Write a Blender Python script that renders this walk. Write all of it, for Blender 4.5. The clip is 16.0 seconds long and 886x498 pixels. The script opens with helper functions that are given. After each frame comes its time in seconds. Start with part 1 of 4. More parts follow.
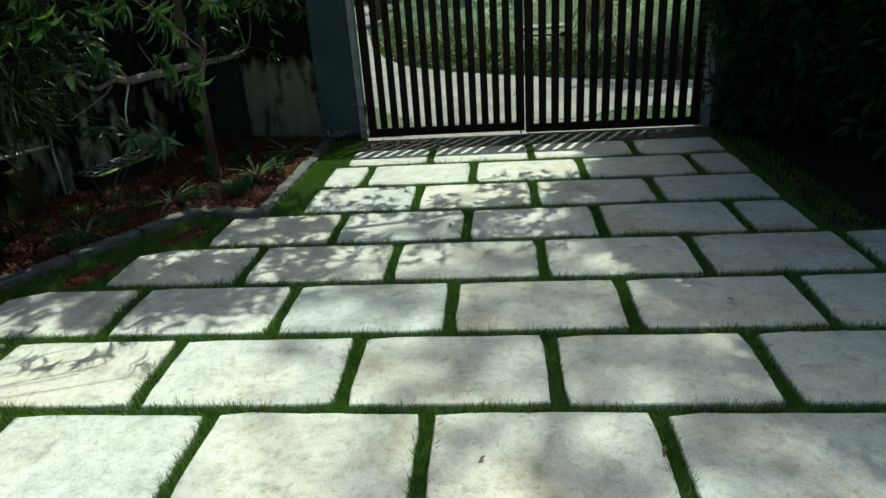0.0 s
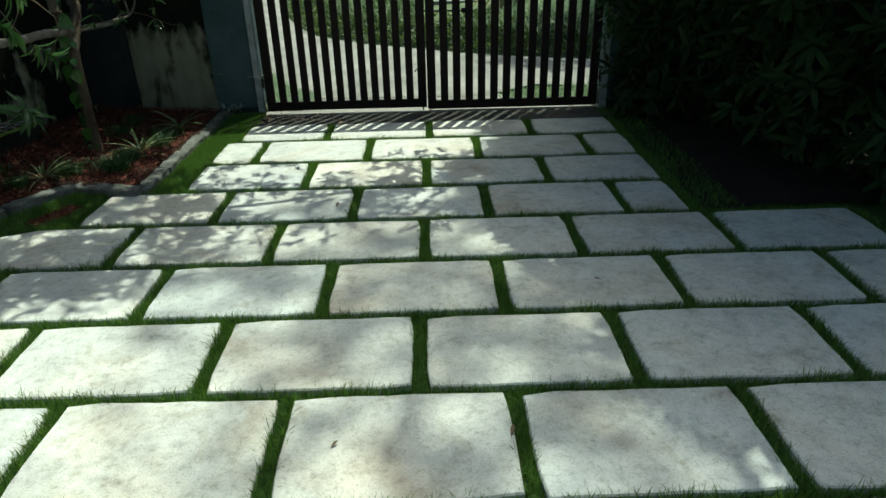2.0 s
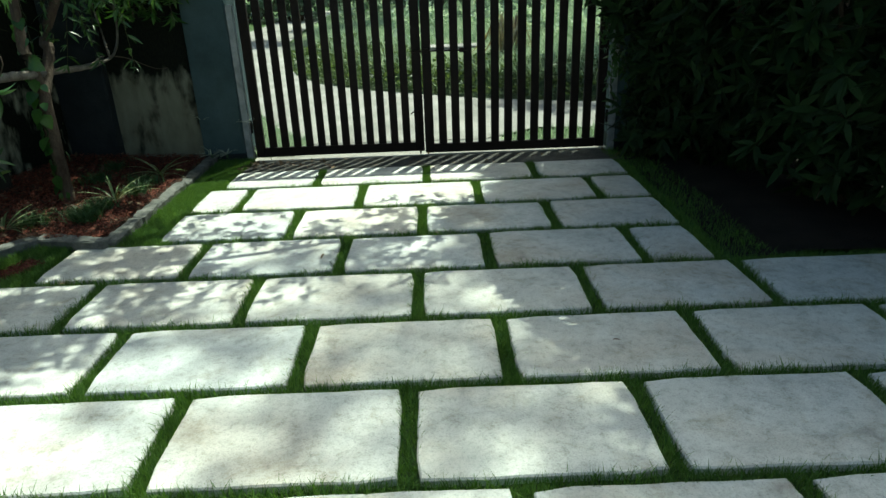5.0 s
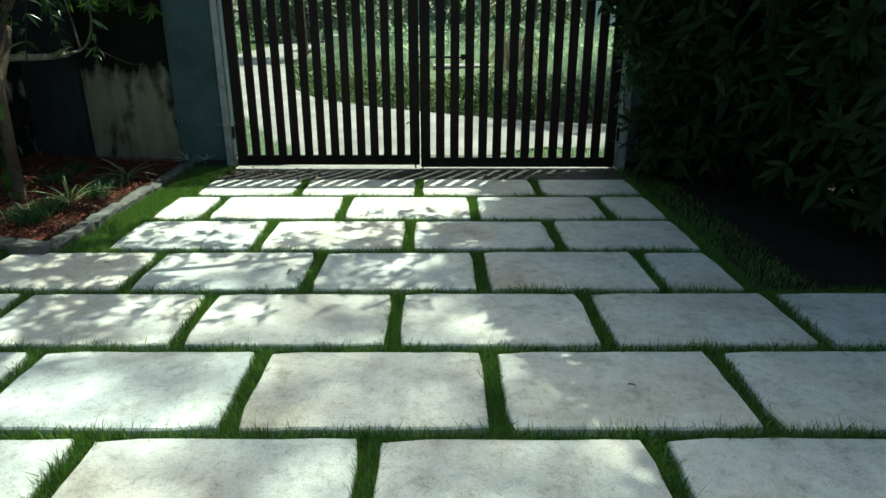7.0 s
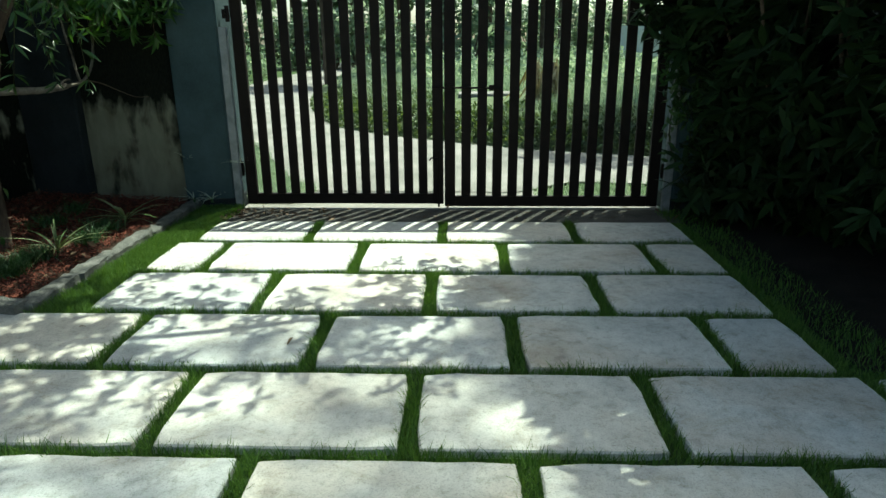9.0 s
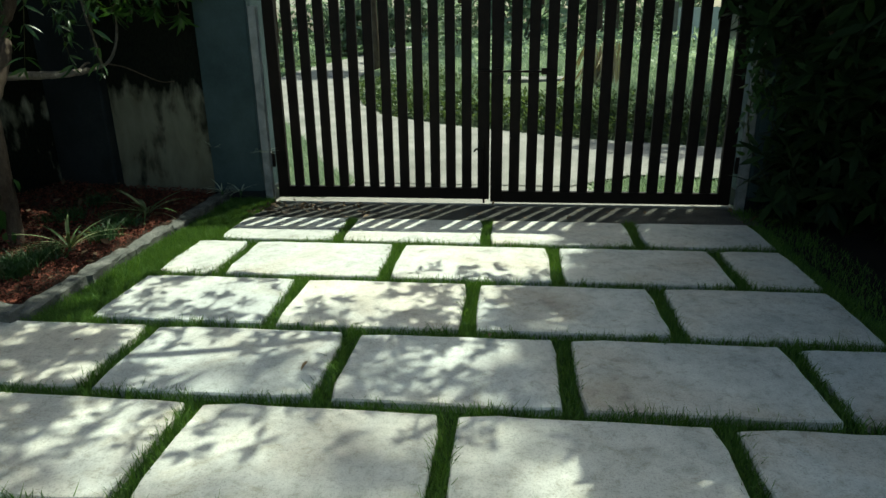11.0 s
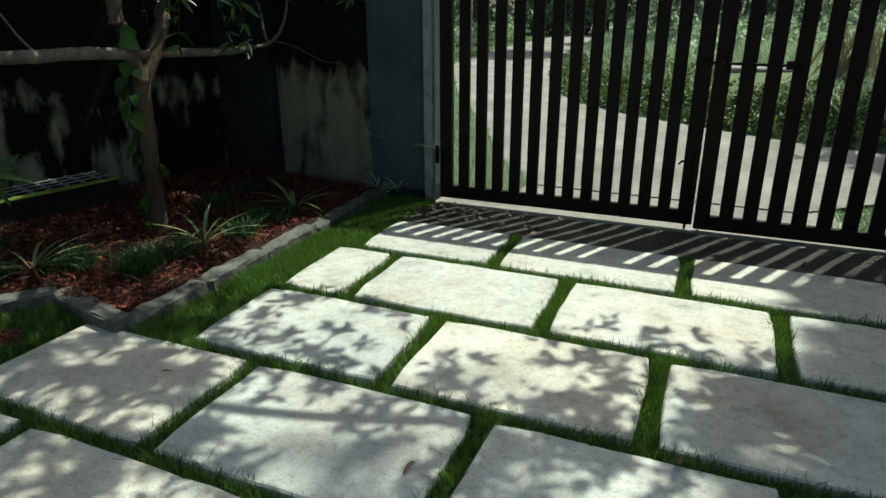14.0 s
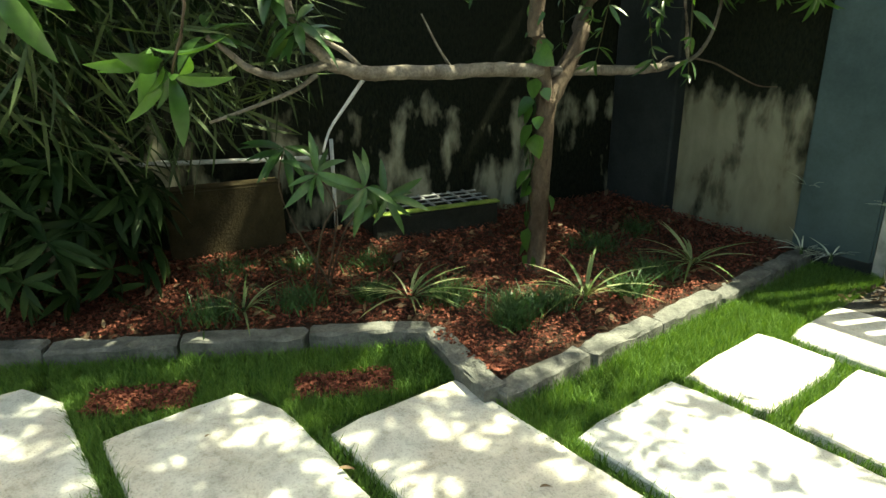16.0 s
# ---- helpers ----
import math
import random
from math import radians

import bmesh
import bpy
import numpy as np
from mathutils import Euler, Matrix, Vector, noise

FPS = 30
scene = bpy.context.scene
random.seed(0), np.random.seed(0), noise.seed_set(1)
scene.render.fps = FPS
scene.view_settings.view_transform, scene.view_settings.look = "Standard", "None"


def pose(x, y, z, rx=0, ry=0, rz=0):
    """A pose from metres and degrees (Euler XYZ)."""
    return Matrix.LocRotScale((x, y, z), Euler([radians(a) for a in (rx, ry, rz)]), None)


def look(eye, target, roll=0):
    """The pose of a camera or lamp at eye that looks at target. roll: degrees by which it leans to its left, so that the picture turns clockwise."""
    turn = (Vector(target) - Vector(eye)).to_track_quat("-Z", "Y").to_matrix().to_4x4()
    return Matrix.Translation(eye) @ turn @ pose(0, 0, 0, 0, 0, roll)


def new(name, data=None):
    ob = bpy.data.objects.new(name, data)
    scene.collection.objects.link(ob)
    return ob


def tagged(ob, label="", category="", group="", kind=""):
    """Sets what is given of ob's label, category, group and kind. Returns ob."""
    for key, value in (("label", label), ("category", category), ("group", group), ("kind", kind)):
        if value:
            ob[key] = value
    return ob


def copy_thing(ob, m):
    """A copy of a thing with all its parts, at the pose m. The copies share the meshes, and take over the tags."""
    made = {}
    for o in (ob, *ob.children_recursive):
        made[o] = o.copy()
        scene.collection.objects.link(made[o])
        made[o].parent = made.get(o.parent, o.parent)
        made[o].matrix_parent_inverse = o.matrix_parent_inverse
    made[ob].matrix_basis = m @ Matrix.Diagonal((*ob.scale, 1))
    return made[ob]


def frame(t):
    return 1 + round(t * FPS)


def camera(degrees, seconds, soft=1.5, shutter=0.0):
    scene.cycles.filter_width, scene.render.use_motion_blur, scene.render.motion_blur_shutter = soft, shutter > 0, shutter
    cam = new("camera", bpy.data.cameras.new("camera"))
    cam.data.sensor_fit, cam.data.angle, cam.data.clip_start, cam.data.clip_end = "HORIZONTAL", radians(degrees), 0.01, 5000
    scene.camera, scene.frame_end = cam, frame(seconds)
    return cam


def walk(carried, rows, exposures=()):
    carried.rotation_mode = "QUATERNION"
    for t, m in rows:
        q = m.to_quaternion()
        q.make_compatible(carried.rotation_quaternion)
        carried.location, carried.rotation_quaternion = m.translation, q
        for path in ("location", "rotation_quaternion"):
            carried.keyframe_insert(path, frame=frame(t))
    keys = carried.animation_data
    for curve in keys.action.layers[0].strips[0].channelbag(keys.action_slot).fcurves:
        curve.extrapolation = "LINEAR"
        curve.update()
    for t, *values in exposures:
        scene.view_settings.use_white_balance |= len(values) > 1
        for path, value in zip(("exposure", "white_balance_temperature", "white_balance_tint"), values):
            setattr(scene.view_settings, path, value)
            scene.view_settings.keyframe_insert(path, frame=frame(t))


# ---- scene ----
cam = camera(68.4, 16.0)
PATH = [
    (0, (0.103, 0.172, 1.67), (-0.095, 1.994, 0.868), -4.1),
    (0.5, (0.191, 0.179, 1.693), (0.106, 1.991, 0.849), -2.5),
    (1, (0.304, 0.192, 1.695), (0.267, 1.979, 0.799), -2.2),
    (1.5, (0.36, 0.198, 1.693), (0.335, 1.996, 0.816), -2.1),
    (2, (0.384, 0.211, 1.692), (0.401, 2.004, 0.806), -1.4),
    (2.5, (0.382, 0.211, 1.69), (0.36, 2.019, 0.836), -1.3),
    (3, (0.389, 0.28, 1.668), (0.349, 2.09, 0.816), -1.0),
    (3.5, (0.394, 0.375, 1.613), (0.401, 2.229, 0.862), -1.3),
    (3.7, (0.385, 0.411, 1.615), (0.415, 2.265, 0.865), -1.7),
    (6, (0.476, 0.809, 1.437), (0.451, 2.659, 0.678), -2.0),
    (6.5, (0.465, 0.923, 1.383), (0.423, 2.778, 0.637), -0.5),
    (7, (0.522, 1.117, 1.297), (0.525, 2.998, 0.62), -0.0),
    (7.5, (0.515, 1.278, 1.261), (0.568, 3.144, 0.544), -0.1),
    (8, (0.48, 1.468, 1.274), (0.53, 3.36, 0.626), -0.5),
    (8.5, (0.466, 1.563, 1.308), (0.473, 3.457, 0.664), -0.4),
    (9, (0.508, 1.669, 1.305), (0.438, 3.573, 0.697), -0.4),
    (9.2, (0.53, 1.736, 1.301), (0.387, 3.639, 0.703), -0.6),
    (11.3, (0.511, 2.232, 1.256), (0.265, 4.106, 0.601), -0.9),
    (11.5, (0.526, 2.3, 1.273), (0.229, 4.163, 0.609), -1.0),
    (12, (0.513, 2.453, 1.25), (0.186, 4.293, 0.537), -1.5),
    (12.5, (0.469, 2.601, 1.259), (0.311, 4.494, 0.634), -0.3),
    (13, (0.449, 2.694, 1.265), (0.349, 4.581, 0.61), 0.4),
    (13.5, (0.443, 2.818, 1.236), (0.093, 4.664, 0.553), -1.0),
    (14, (0.404, 2.966, 1.247), (-0.33, 4.691, 0.551), -0.2),
    (14.5, (0.248, 3.071, 1.231), (-0.791, 4.63, 0.531), -0.9),
    (15, (0.027, 3.145, 1.238), (-1.169, 4.587, 0.536), -2.2),
    (15.5, (-0.155, 3.207, 1.218), (-1.573, 4.435, 0.525), -2.8),
    (16, (-0.313, 3.333, 1.24), (-1.807, 4.487, 0.581), -0.5),
]
EXPOSURES = [
    (0.0, 0.29, 6550, -14), (3.5, 0.66, 6550, -15), (6.0, 0.96, 6450, -16), (9.0, 1.0, 6550, -15),
    (11.5, 0.52, 6700, -12), (12.5, 0.46, 6700, -11), (14.5, 0.37, 6700, -9), (15.0, 0.42, 7200, -10),
    (15.5, 0.88, 8000, -12), (15.7, 1.55, 8400, -13), (16.0, 2.25, 8600, -13),
]
walk(cam, [(t, look(eye, target, roll)) for t, eye, target, roll in PATH], EXPOSURES)

# ---- world, sun, exposure ----
SUN_EL, SUN_AZ = 60.5, 24.5            # degrees above the horizon; degrees from +y towards +x
world = bpy.data.worlds.new("sky")
scene.world = world
world.use_nodes = True
wn = world.node_tree
sky = wn.nodes.new("ShaderNodeTexSky")
sky.sky_type, sky.sun_disc = "NISHITA", False
sky.air_density, sky.dust_density, sky.ozone_density = 0.8, 3.0, 0.6
sky.sun_elevation, sky.sun_rotation = radians(SUN_EL), radians(SUN_AZ)
wn.links.new(sky.outputs[0], wn.nodes["Background"].inputs[0])
wn.nodes["Background"].inputs[1].default_value = 0.14
sun_light = bpy.data.lights.new("sun", "SUN")
sun_light.energy, sun_light.angle, sun_light.color = 4.6, radians(0.53), (1.0, 0.98, 0.93)
sun = new("sun", sun_light)
SUN_DIR = Vector((math.cos(radians(SUN_EL)) * math.sin(radians(SUN_AZ)), math.cos(radians(SUN_EL)) * math.cos(radians(SUN_AZ)), math.sin(radians(SUN_EL))))
sun.matrix_world = look(SUN_DIR * 40, (0, 0, 0))

# ---- materials ----
def material(name):
    m = bpy.data.materials.new(name)
    m.use_nodes = True
    nt = m.node_tree
    return m, nt, nt.nodes["Principled BSDF"]


def node(nt, kind, **values):
    n = nt.nodes.new(kind)
    for k, v in values.items():
        n.inputs[k.replace("_", " ")].default_value = v
    return n


def coords(nt, scale=(1, 1, 1), shift=True):
    tc = nt.nodes.new("ShaderNodeTexCoord")
    mp = nt.nodes.new("ShaderNodeMapping")
    mp.inputs["Scale"].default_value = scale
    nt.links.new(tc.outputs["Object"], mp.inputs["Vector"])
    if shift:
        oi = nt.nodes.new("ShaderNodeObjectInfo")
        mul = nt.nodes.new("ShaderNodeMath")
        mul.operation = "MULTIPLY"
        mul.inputs[1].default_value = 37.0
        nt.links.new(oi.outputs["Random"], mul.inputs[0])
        nt.links.new(mul.outputs[0], mp.inputs["Location"])
    return mp.outputs[0]


def noise_tex(nt, vec, scale, detail=6.0, rough=0.6, distort=0.0):
    n = node(nt, "ShaderNodeTexNoise", Scale=scale, Detail=detail, Roughness=rough, Distortion=distort)
    nt.links.new(vec, n.inputs["Vector"])
    return n.outputs["Fac"]


def ramp(nt, fac, stops):
    r = nt.nodes.new("ShaderNodeValToRGB")
    els = r.color_ramp.elements
    while len(els) < len(stops):
        els.new(0.5)
    for e, (p, c) in zip(els, stops):
        e.position = p
        e.color = (*c, 1) if len(c) == 3 else c
    nt.links.new(fac, r.inputs[0])
    return r.outputs[0]


def blend(nt, fac, a, b, kind="MIX"):
    x = nt.nodes.new("ShaderNodeMix")
    x.data_type, x.blend_type = "RGBA", kind
    for sock, v in ((x.inputs[0], fac), (x.inputs[6], a), (x.inputs[7], b)):
        if isinstance(v, (int, float)):
            sock.default_value = v
        elif isinstance(v, tuple):
            sock.default_value = (*v, 1)
        else:
            nt.links.new(v, sock)
    return x.outputs[2]


def bump(nt, bsdf, height, strength, dist=0.01):
    b = nt.nodes.new("ShaderNodeBump")
    b.inputs["Strength"].default_value, b.inputs["Distance"].default_value = strength, dist
    nt.links.new(height, b.inputs["Height"])
    nt.links.new(b.outputs[0], bsdf.inputs["Normal"])


def grey(v):
    return (v, v, v)


def surface(name, low, high, patch, fine, rough=0.8, relief=0.4, dist=0.01, metal=0.0, stretch=(1, 1, 1), contrast=0.2, spec=0.22):
    """Two-scale mottled surface: patches between two colours, and fine grain with relief."""
    m, nt, bs = material(name)
    v = coords(nt, stretch)
    big = noise_tex(nt, v, patch, 5)
    small = noise_tex(nt, v, fine, 4, 0.7)
    col = ramp(nt, big, [(0.3, low), (0.7, high)])
    g = ramp(nt, small, [(0.25, grey(1 - contrast * 1.6)), (0.75, grey(1.0))])
    nt.links.new(blend(nt, 1.0, col, g, "MULTIPLY"), bs.inputs["Base Color"])
    bs.inputs["Roughness"].default_value, bs.inputs["Metallic"].default_value = rough, metal
    bs.inputs["Specular IOR Level"].default_value = spec
    bump(nt, bs, small, relief, dist)
    return m


def leaf_material(name, dark, light, rough=0.45, through_light=0.3, spec=0.5, blue=0.45):
    m, nt, bs = material(name)
    geo = nt.nodes.new("ShaderNodeNewGeometry")
    base = ramp(nt, geo.outputs["Random Per Island"], [(0.0, dark), (1.0, light)])
    v = coords(nt, (1, 1, 1), False)
    veins = noise_tex(nt, v, 60, 3)
    col = blend(nt, 1.0, base, ramp(nt, veins, [(0.3, grey(0.75)), (0.7, grey(1.0))]), "MULTIPLY")
    nt.links.new(col, bs.inputs["Base Color"])
    bs.inputs["Roughness"].default_value = rough
    bs.inputs["Specular IOR Level"].default_value = spec
    tr = nt.nodes.new("ShaderNodeBsdfTranslucent")
    nt.links.new(blend(nt, 1.0, col, (1.0, 1.0, blue), "MULTIPLY"), tr.inputs["Color"])
    mx = nt.nodes.new("ShaderNodeMixShader")
    mx.inputs[0].default_value = through_light
    nt.links.new(bs.outputs[0], mx.inputs[1])
    nt.links.new(tr.outputs[0], mx.inputs[2])
    nt.links.new(mx.outputs[0], nt.nodes["Material Output"].inputs["Surface"])
    return m


def slab_material():
    m, nt, bs = material("pale_stone_slab")
    v = coords(nt)
    big = noise_tex(nt, v, 1.6, 4, 0.55, 0.6)
    mid = noise_tex(nt, v, 7.0, 6, 0.65, 0.3)
    fine = noise_tex(nt, v, 140.0, 3, 0.7)
    col = ramp(nt, big, [(0.30, (0.52, 0.53, 0.51)), (0.5, (0.62, 0.62, 0.58)), (0.63, (0.58, 0.55, 0.49)), (0.75, (0.49, 0.43, 0.35))])
    col = blend(nt, 1.0, col, ramp(nt, mid, [(0.28, grey(0.60)), (0.44, grey(0.86)), (0.64, grey(1.0))]), "MULTIPLY")
    col = blend(nt, 1.0, col, ramp(nt, fine, [(0.28, grey(0.62)), (0.5, grey(1.0))]), "MULTIPLY")
    oi = nt.nodes.new("ShaderNodeObjectInfo")
    col = blend(nt, 1.0, col, ramp(nt, oi.outputs["Random"], [(0.0, (0.88, 0.90, 0.92)), (1.0, (1.0, 0.97, 0.93))]), "MULTIPLY")
    vor = node(nt, "ShaderNodeTexVoronoi", Scale=38.0)
    nt.links.new(v, vor.inputs["Vector"])
    col = blend(nt, 1.0, col, ramp(nt, vor.outputs["Distance"], [(0.03, grey(0.45)), (0.075, grey(1.0))]), "MULTIPLY")
    veil = noise_tex(nt, v, 3.2, 7, 0.72, 1.6)
    col = blend(nt, 1.0, col, ramp(nt, veil, [(0.34, (0.84, 0.81, 0.75)), (0.46, grey(1.0)), (0.60, grey(1.0)), (0.70, (0.90, 0.92, 0.92))]), "MULTIPLY")
    flake = noise_tex(nt, v, 26.0, 5, 0.75, 0.3)
    col = blend(nt, 1.0, col, ramp(nt, flake, [(0.34, (0.70, 0.69, 0.66)), (0.47, grey(0.93)), (0.62, grey(1.0)), (0.72, grey(1.12))]), "MULTIPLY")
    nt.links.new(col, bs.inputs["Base Color"])
    bs.inputs["Roughness"].default_value = 0.72
    h = blend(nt, 0.5, mid, fine)
    bump(nt, bs, h, 0.35, 0.006)
    return m


def mossy_wall_material(name, edge, tone=1.0):
    m, nt, bs = material(name)
    v = coords(nt, (1, 1, 0.42), False)
    big = noise_tex(nt, v, 3.4, 4, 0.5, 0.15)
    mid = noise_tex(nt, v, 8.0, 5, 0.55, 0.2)
    fine = noise_tex(nt, v, 70.0, 3, 0.7)
    plaster = ramp(nt, mid, [(0.3, (0.28 * tone, 0.27 * tone, 0.18 * tone)), (0.7, (0.46 * tone, 0.45 * tone, 0.34 * tone))])
    mix_h = blend(nt, 0.45, big, mid)
    # Mould grows down from the damp coping.
    geo = nt.nodes.new("ShaderNodeNewGeometry")
    sep = nt.nodes.new("ShaderNodeSeparateXYZ")
    nt.links.new(geo.outputs["Position"], sep.inputs[0])
    damp = ramp(nt, sep.outputs["Z"], [(0.74, grey(1.0)), (1.0, grey(0.62))])
    mix_h = blend(nt, 1.0, mix_h, damp, "MULTIPLY")
    mask = ramp(nt, mix_h, [(edge - 0.01, grey(1.0)), (edge + 0.09, grey(0.0))])
    algae = ramp(nt, fine, [(0.3, (0.004, 0.005, 0.004)), (0.7, (0.014, 0.016, 0.010))])
    col = blend(nt, mask, plaster, algae)
    nt.links.new(col, bs.inputs["Base Color"])
    bs.inputs["Roughness"].default_value = 0.95
    bs.inputs["Specular IOR Level"].default_value = 0.08
    bump(nt, bs, blend(nt, 0.4, mid, fine), 0.6, 0.012)
    return m


SLAB = slab_material()
MOSSY = mossy_wall_material("mossy_plaster", 0.505, 0.58)
PLASTER = mossy_wall_material("stained_cream_plaster", 0.385, 0.44)
PILLAR = surface("blue_grey_paint", (0.030, 0.052, 0.056), (0.062, 0.096, 0.102), 3.0, 60, 0.7, 0.3, contrast=0.12)
# Grey lowered further so that it carries the shade of the bed's corner.
PILASTER = surface("weathered_shaded_grey_paint", (0.010, 0.013, 0.014), (0.028, 0.034, 0.036), 3.0, 60, 0.8, 0.4)
HOUSE = surface("cream_house_wall", (0.42, 0.40, 0.34), (0.5, 0.48, 0.42), 1.2, 50, 0.85, 0.3)
STEEL = surface("dark_brown_gate_paint", (0.010, 0.007, 0.006), (0.020, 0.014, 0.011), 5, 120, 0.6, 0.15, 0.003, contrast=0.25, spec=0.12)
BARE_STEEL = surface("worn_grey_steel", (0.20, 0.21, 0.21), (0.36, 0.37, 0.37), 12, 150, 0.6, 0.2, 0.003)
ASPHALT = surface("gravelly_concrete_strip", (0.07, 0.068, 0.062), (0.15, 0.145, 0.13), 4.0, 110, 0.95, 1.0, 0.02, contrast=0.45)
CONCRETE = surface("pale_concrete", (0.19, 0.185, 0.165), (0.36, 0.345, 0.315), 1.3, 40, 0.9, 0.9, 0.015, contrast=0.3)
THRESHOLD = surface("threshold_concrete", (0.17, 0.165, 0.15), (0.32, 0.30, 0.27), 3, 70, 0.9, 0.6)
KERB = surface("grey_kerb_stone", (0.075, 0.08, 0.072), (0.23, 0.225, 0.205), 9, 70, 0.9, 0.8, 0.012, contrast=0.3)
SOIL = surface("brown_soil", (0.035, 0.02, 0.012), (0.08, 0.038, 0.022), 5, 50, 0.95, 1.0, 0.03, contrast=0.4)
# Soil colour near black, standing in for the shade below the hedge.
SHADED_SOIL = surface("shaded_hedge_soil", (0.010, 0.008, 0.006), (0.028, 0.022, 0.015), 5, 50, 0.95, 1.0, 0.03, contrast=0.4)
TURF_SOIL = surface("turf_soil", (0.028, 0.055, 0.012), (0.05, 0.095, 0.02), 6, 60, 0.95, 0.8, 0.02)
FIELD = surface("grassy_ground", (0.08, 0.11, 0.055), (0.16, 0.20, 0.10), 0.35, 8, 0.95, 0.6, 0.05, contrast=0.3)
BARK = surface("brown_bark", (0.06, 0.04, 0.027), (0.16, 0.12, 0.085), 8, 60, 0.9, 1.0, 0.01, stretch=(1, 1, 0.5), contrast=0.35)
PALE_BARK = surface("pale_grey_bark", (0.10, 0.08, 0.06), (0.27, 0.235, 0.195), 10, 80, 0.85, 0.8, 0.006, contrast=0.3)
BLEACHED = surface("bleached_dead_wood", (0.34, 0.33, 0.30), (0.60, 0.58, 0.54), 14, 80, 0.8, 0.5, 0.004)
PVC = surface("weathered_white_pipe", (0.45, 0.45, 0.43), (0.62, 0.62, 0.6), 8, 90, 0.5, 0.15, 0.003)
# Concrete and ochre both darkened; the bed's shade is in these colours.
BOX = surface("shaded_concrete", (0.012, 0.014, 0.010), (0.035, 0.034, 0.026), 6, 60, 0.9, 0.8)
OCHRE = surface("stained_shaded_ochre_render", (0.022, 0.016, 0.007), (0.055, 0.042, 0.019), 5, 70, 0.9, 0.6)
MOSS = surface("bright_moss", (0.14, 0.22, 0.04), (0.32, 0.40, 0.10), 14, 90, 0.95, 0.9)
FAR_WALL = surface("pale_blue_wall", (0.66, 0.70, 0.70), (0.76, 0.79, 0.78), 0.6, 20, 0.85, 0.2)
GRASS = leaf_material("lawn_grass", (0.055, 0.125, 0.025), (0.17, 0.29, 0.07), 0.6, 0.4, 0.2)
# Meadow green paled and greyed; distance haze is mixed into the colour.
MEADOW_HAZY = leaf_material("hazy_meadow_grass", (0.16, 0.25, 0.14), (0.48, 0.56, 0.41), 0.6, 0.45, 0.3, 0.85)
LEAF = leaf_material("shrub_leaf", (0.022, 0.06, 0.015), (0.06, 0.125, 0.03), 0.38, 0.25, 0.4)
# Leaf green taken near black; deep shade is put into the colour.
LEAF_SHADED = leaf_material("shaded_shrub_leaf", (0.009, 0.022, 0.007), (0.024, 0.046, 0.013), 0.55, 0.08, 0.1)
# Fresh creeper green; on frangipani tree and wall shrub a sunlit copy of LEAF.
LEAF_FRESH_SUNLIT = leaf_material("fresh_sunlit_leaf", (0.03, 0.085, 0.016), (0.09, 0.19, 0.04), 0.32, 0.35)
# Woodland green, lightened and cooled in the same way for haze.
LEAF_FAR_HAZY = leaf_material("hazy_woodland_leaf", (0.10, 0.17, 0.10), (0.42, 0.51, 0.38), 0.5, 0.5, 0.3, 0.8)
STRIPED = leaf_material("variegated_leaf", (0.10, 0.17, 0.05), (0.32, 0.35, 0.18), 0.45, 0.3)
PALE_LEAF = leaf_material("silvery_leaf", (0.55, 0.62, 0.54), (0.75, 0.8, 0.7), 0.5, 0.3)
MONDO = leaf_material("dark_tuft_leaf", (0.02, 0.06, 0.012), (0.055, 0.12, 0.03), 0.5, 0.2)
MULCH = leaf_material("red_brown_mulch", (0.038, 0.013, 0.009), (0.23, 0.078, 0.052), 0.9, 0.0, 0.1)
DRY = leaf_material("dry_leaf", (0.05, 0.03, 0.018), (0.19, 0.12, 0.065), 0.8, 0.15)
PALE_STRAW = leaf_material("bleached_frond", (0.20, 0.17, 0.10), (0.46, 0.40, 0.28), 0.8, 0.2, 0.15)
BANK_WEED = leaf_material("bank_weed_leaf", (0.03, 0.06, 0.022), (0.17, 0.23, 0.10), 0.5, 0.3, 0.3)
STRAW = leaf_material("dry_twig", (0.028, 0.028, 0.012), (0.085, 0.08, 0.04), 0.8, 0.1, 0.15)

STRAW_LEAF = leaf_material("bamboo_leaf", (0.012, 0.026, 0.009), (0.06, 0.085, 0.03), 0.5, 0.2, 0.2)

# ---- mesh helpers ----
RNG = np.random.default_rng(7)


def part(name, bm, mat, parent=None, label="", smooth=False):
    """Links a bmesh as one mesh object, under a parent where one is given."""
    me = bpy.data.meshes.new(name)
    bm.normal_update()
    bm.to_mesh(me)
    bm.free()
    me.materials.append(mat)
    if smooth:
        me.polygons.foreach_set("use_smooth", [True] * len(me.polygons))
    ob = new(name, me)
    ob.parent = parent
    if label:
        ob["label"] = label
    return ob


def array_mesh(name, verts, tris, mat):
    """A mesh of triangles from arrays."""
    me = bpy.data.meshes.new(name)
    verts, tris = np.asarray(verts, np.float32), np.asarray(tris, np.int32)
    me.vertices.add(len(verts))
    me.vertices.foreach_set("co", verts.ravel())
    me.loops.add(tris.size)
    me.loops.foreach_set("vertex_index", tris.ravel())
    me.polygons.add(len(tris))
    me.polygons.foreach_set("loop_start", np.arange(0, tris.size, 3, dtype=np.int32))
    me.update(calc_edges=True)
    me.materials.append(mat)
    return me


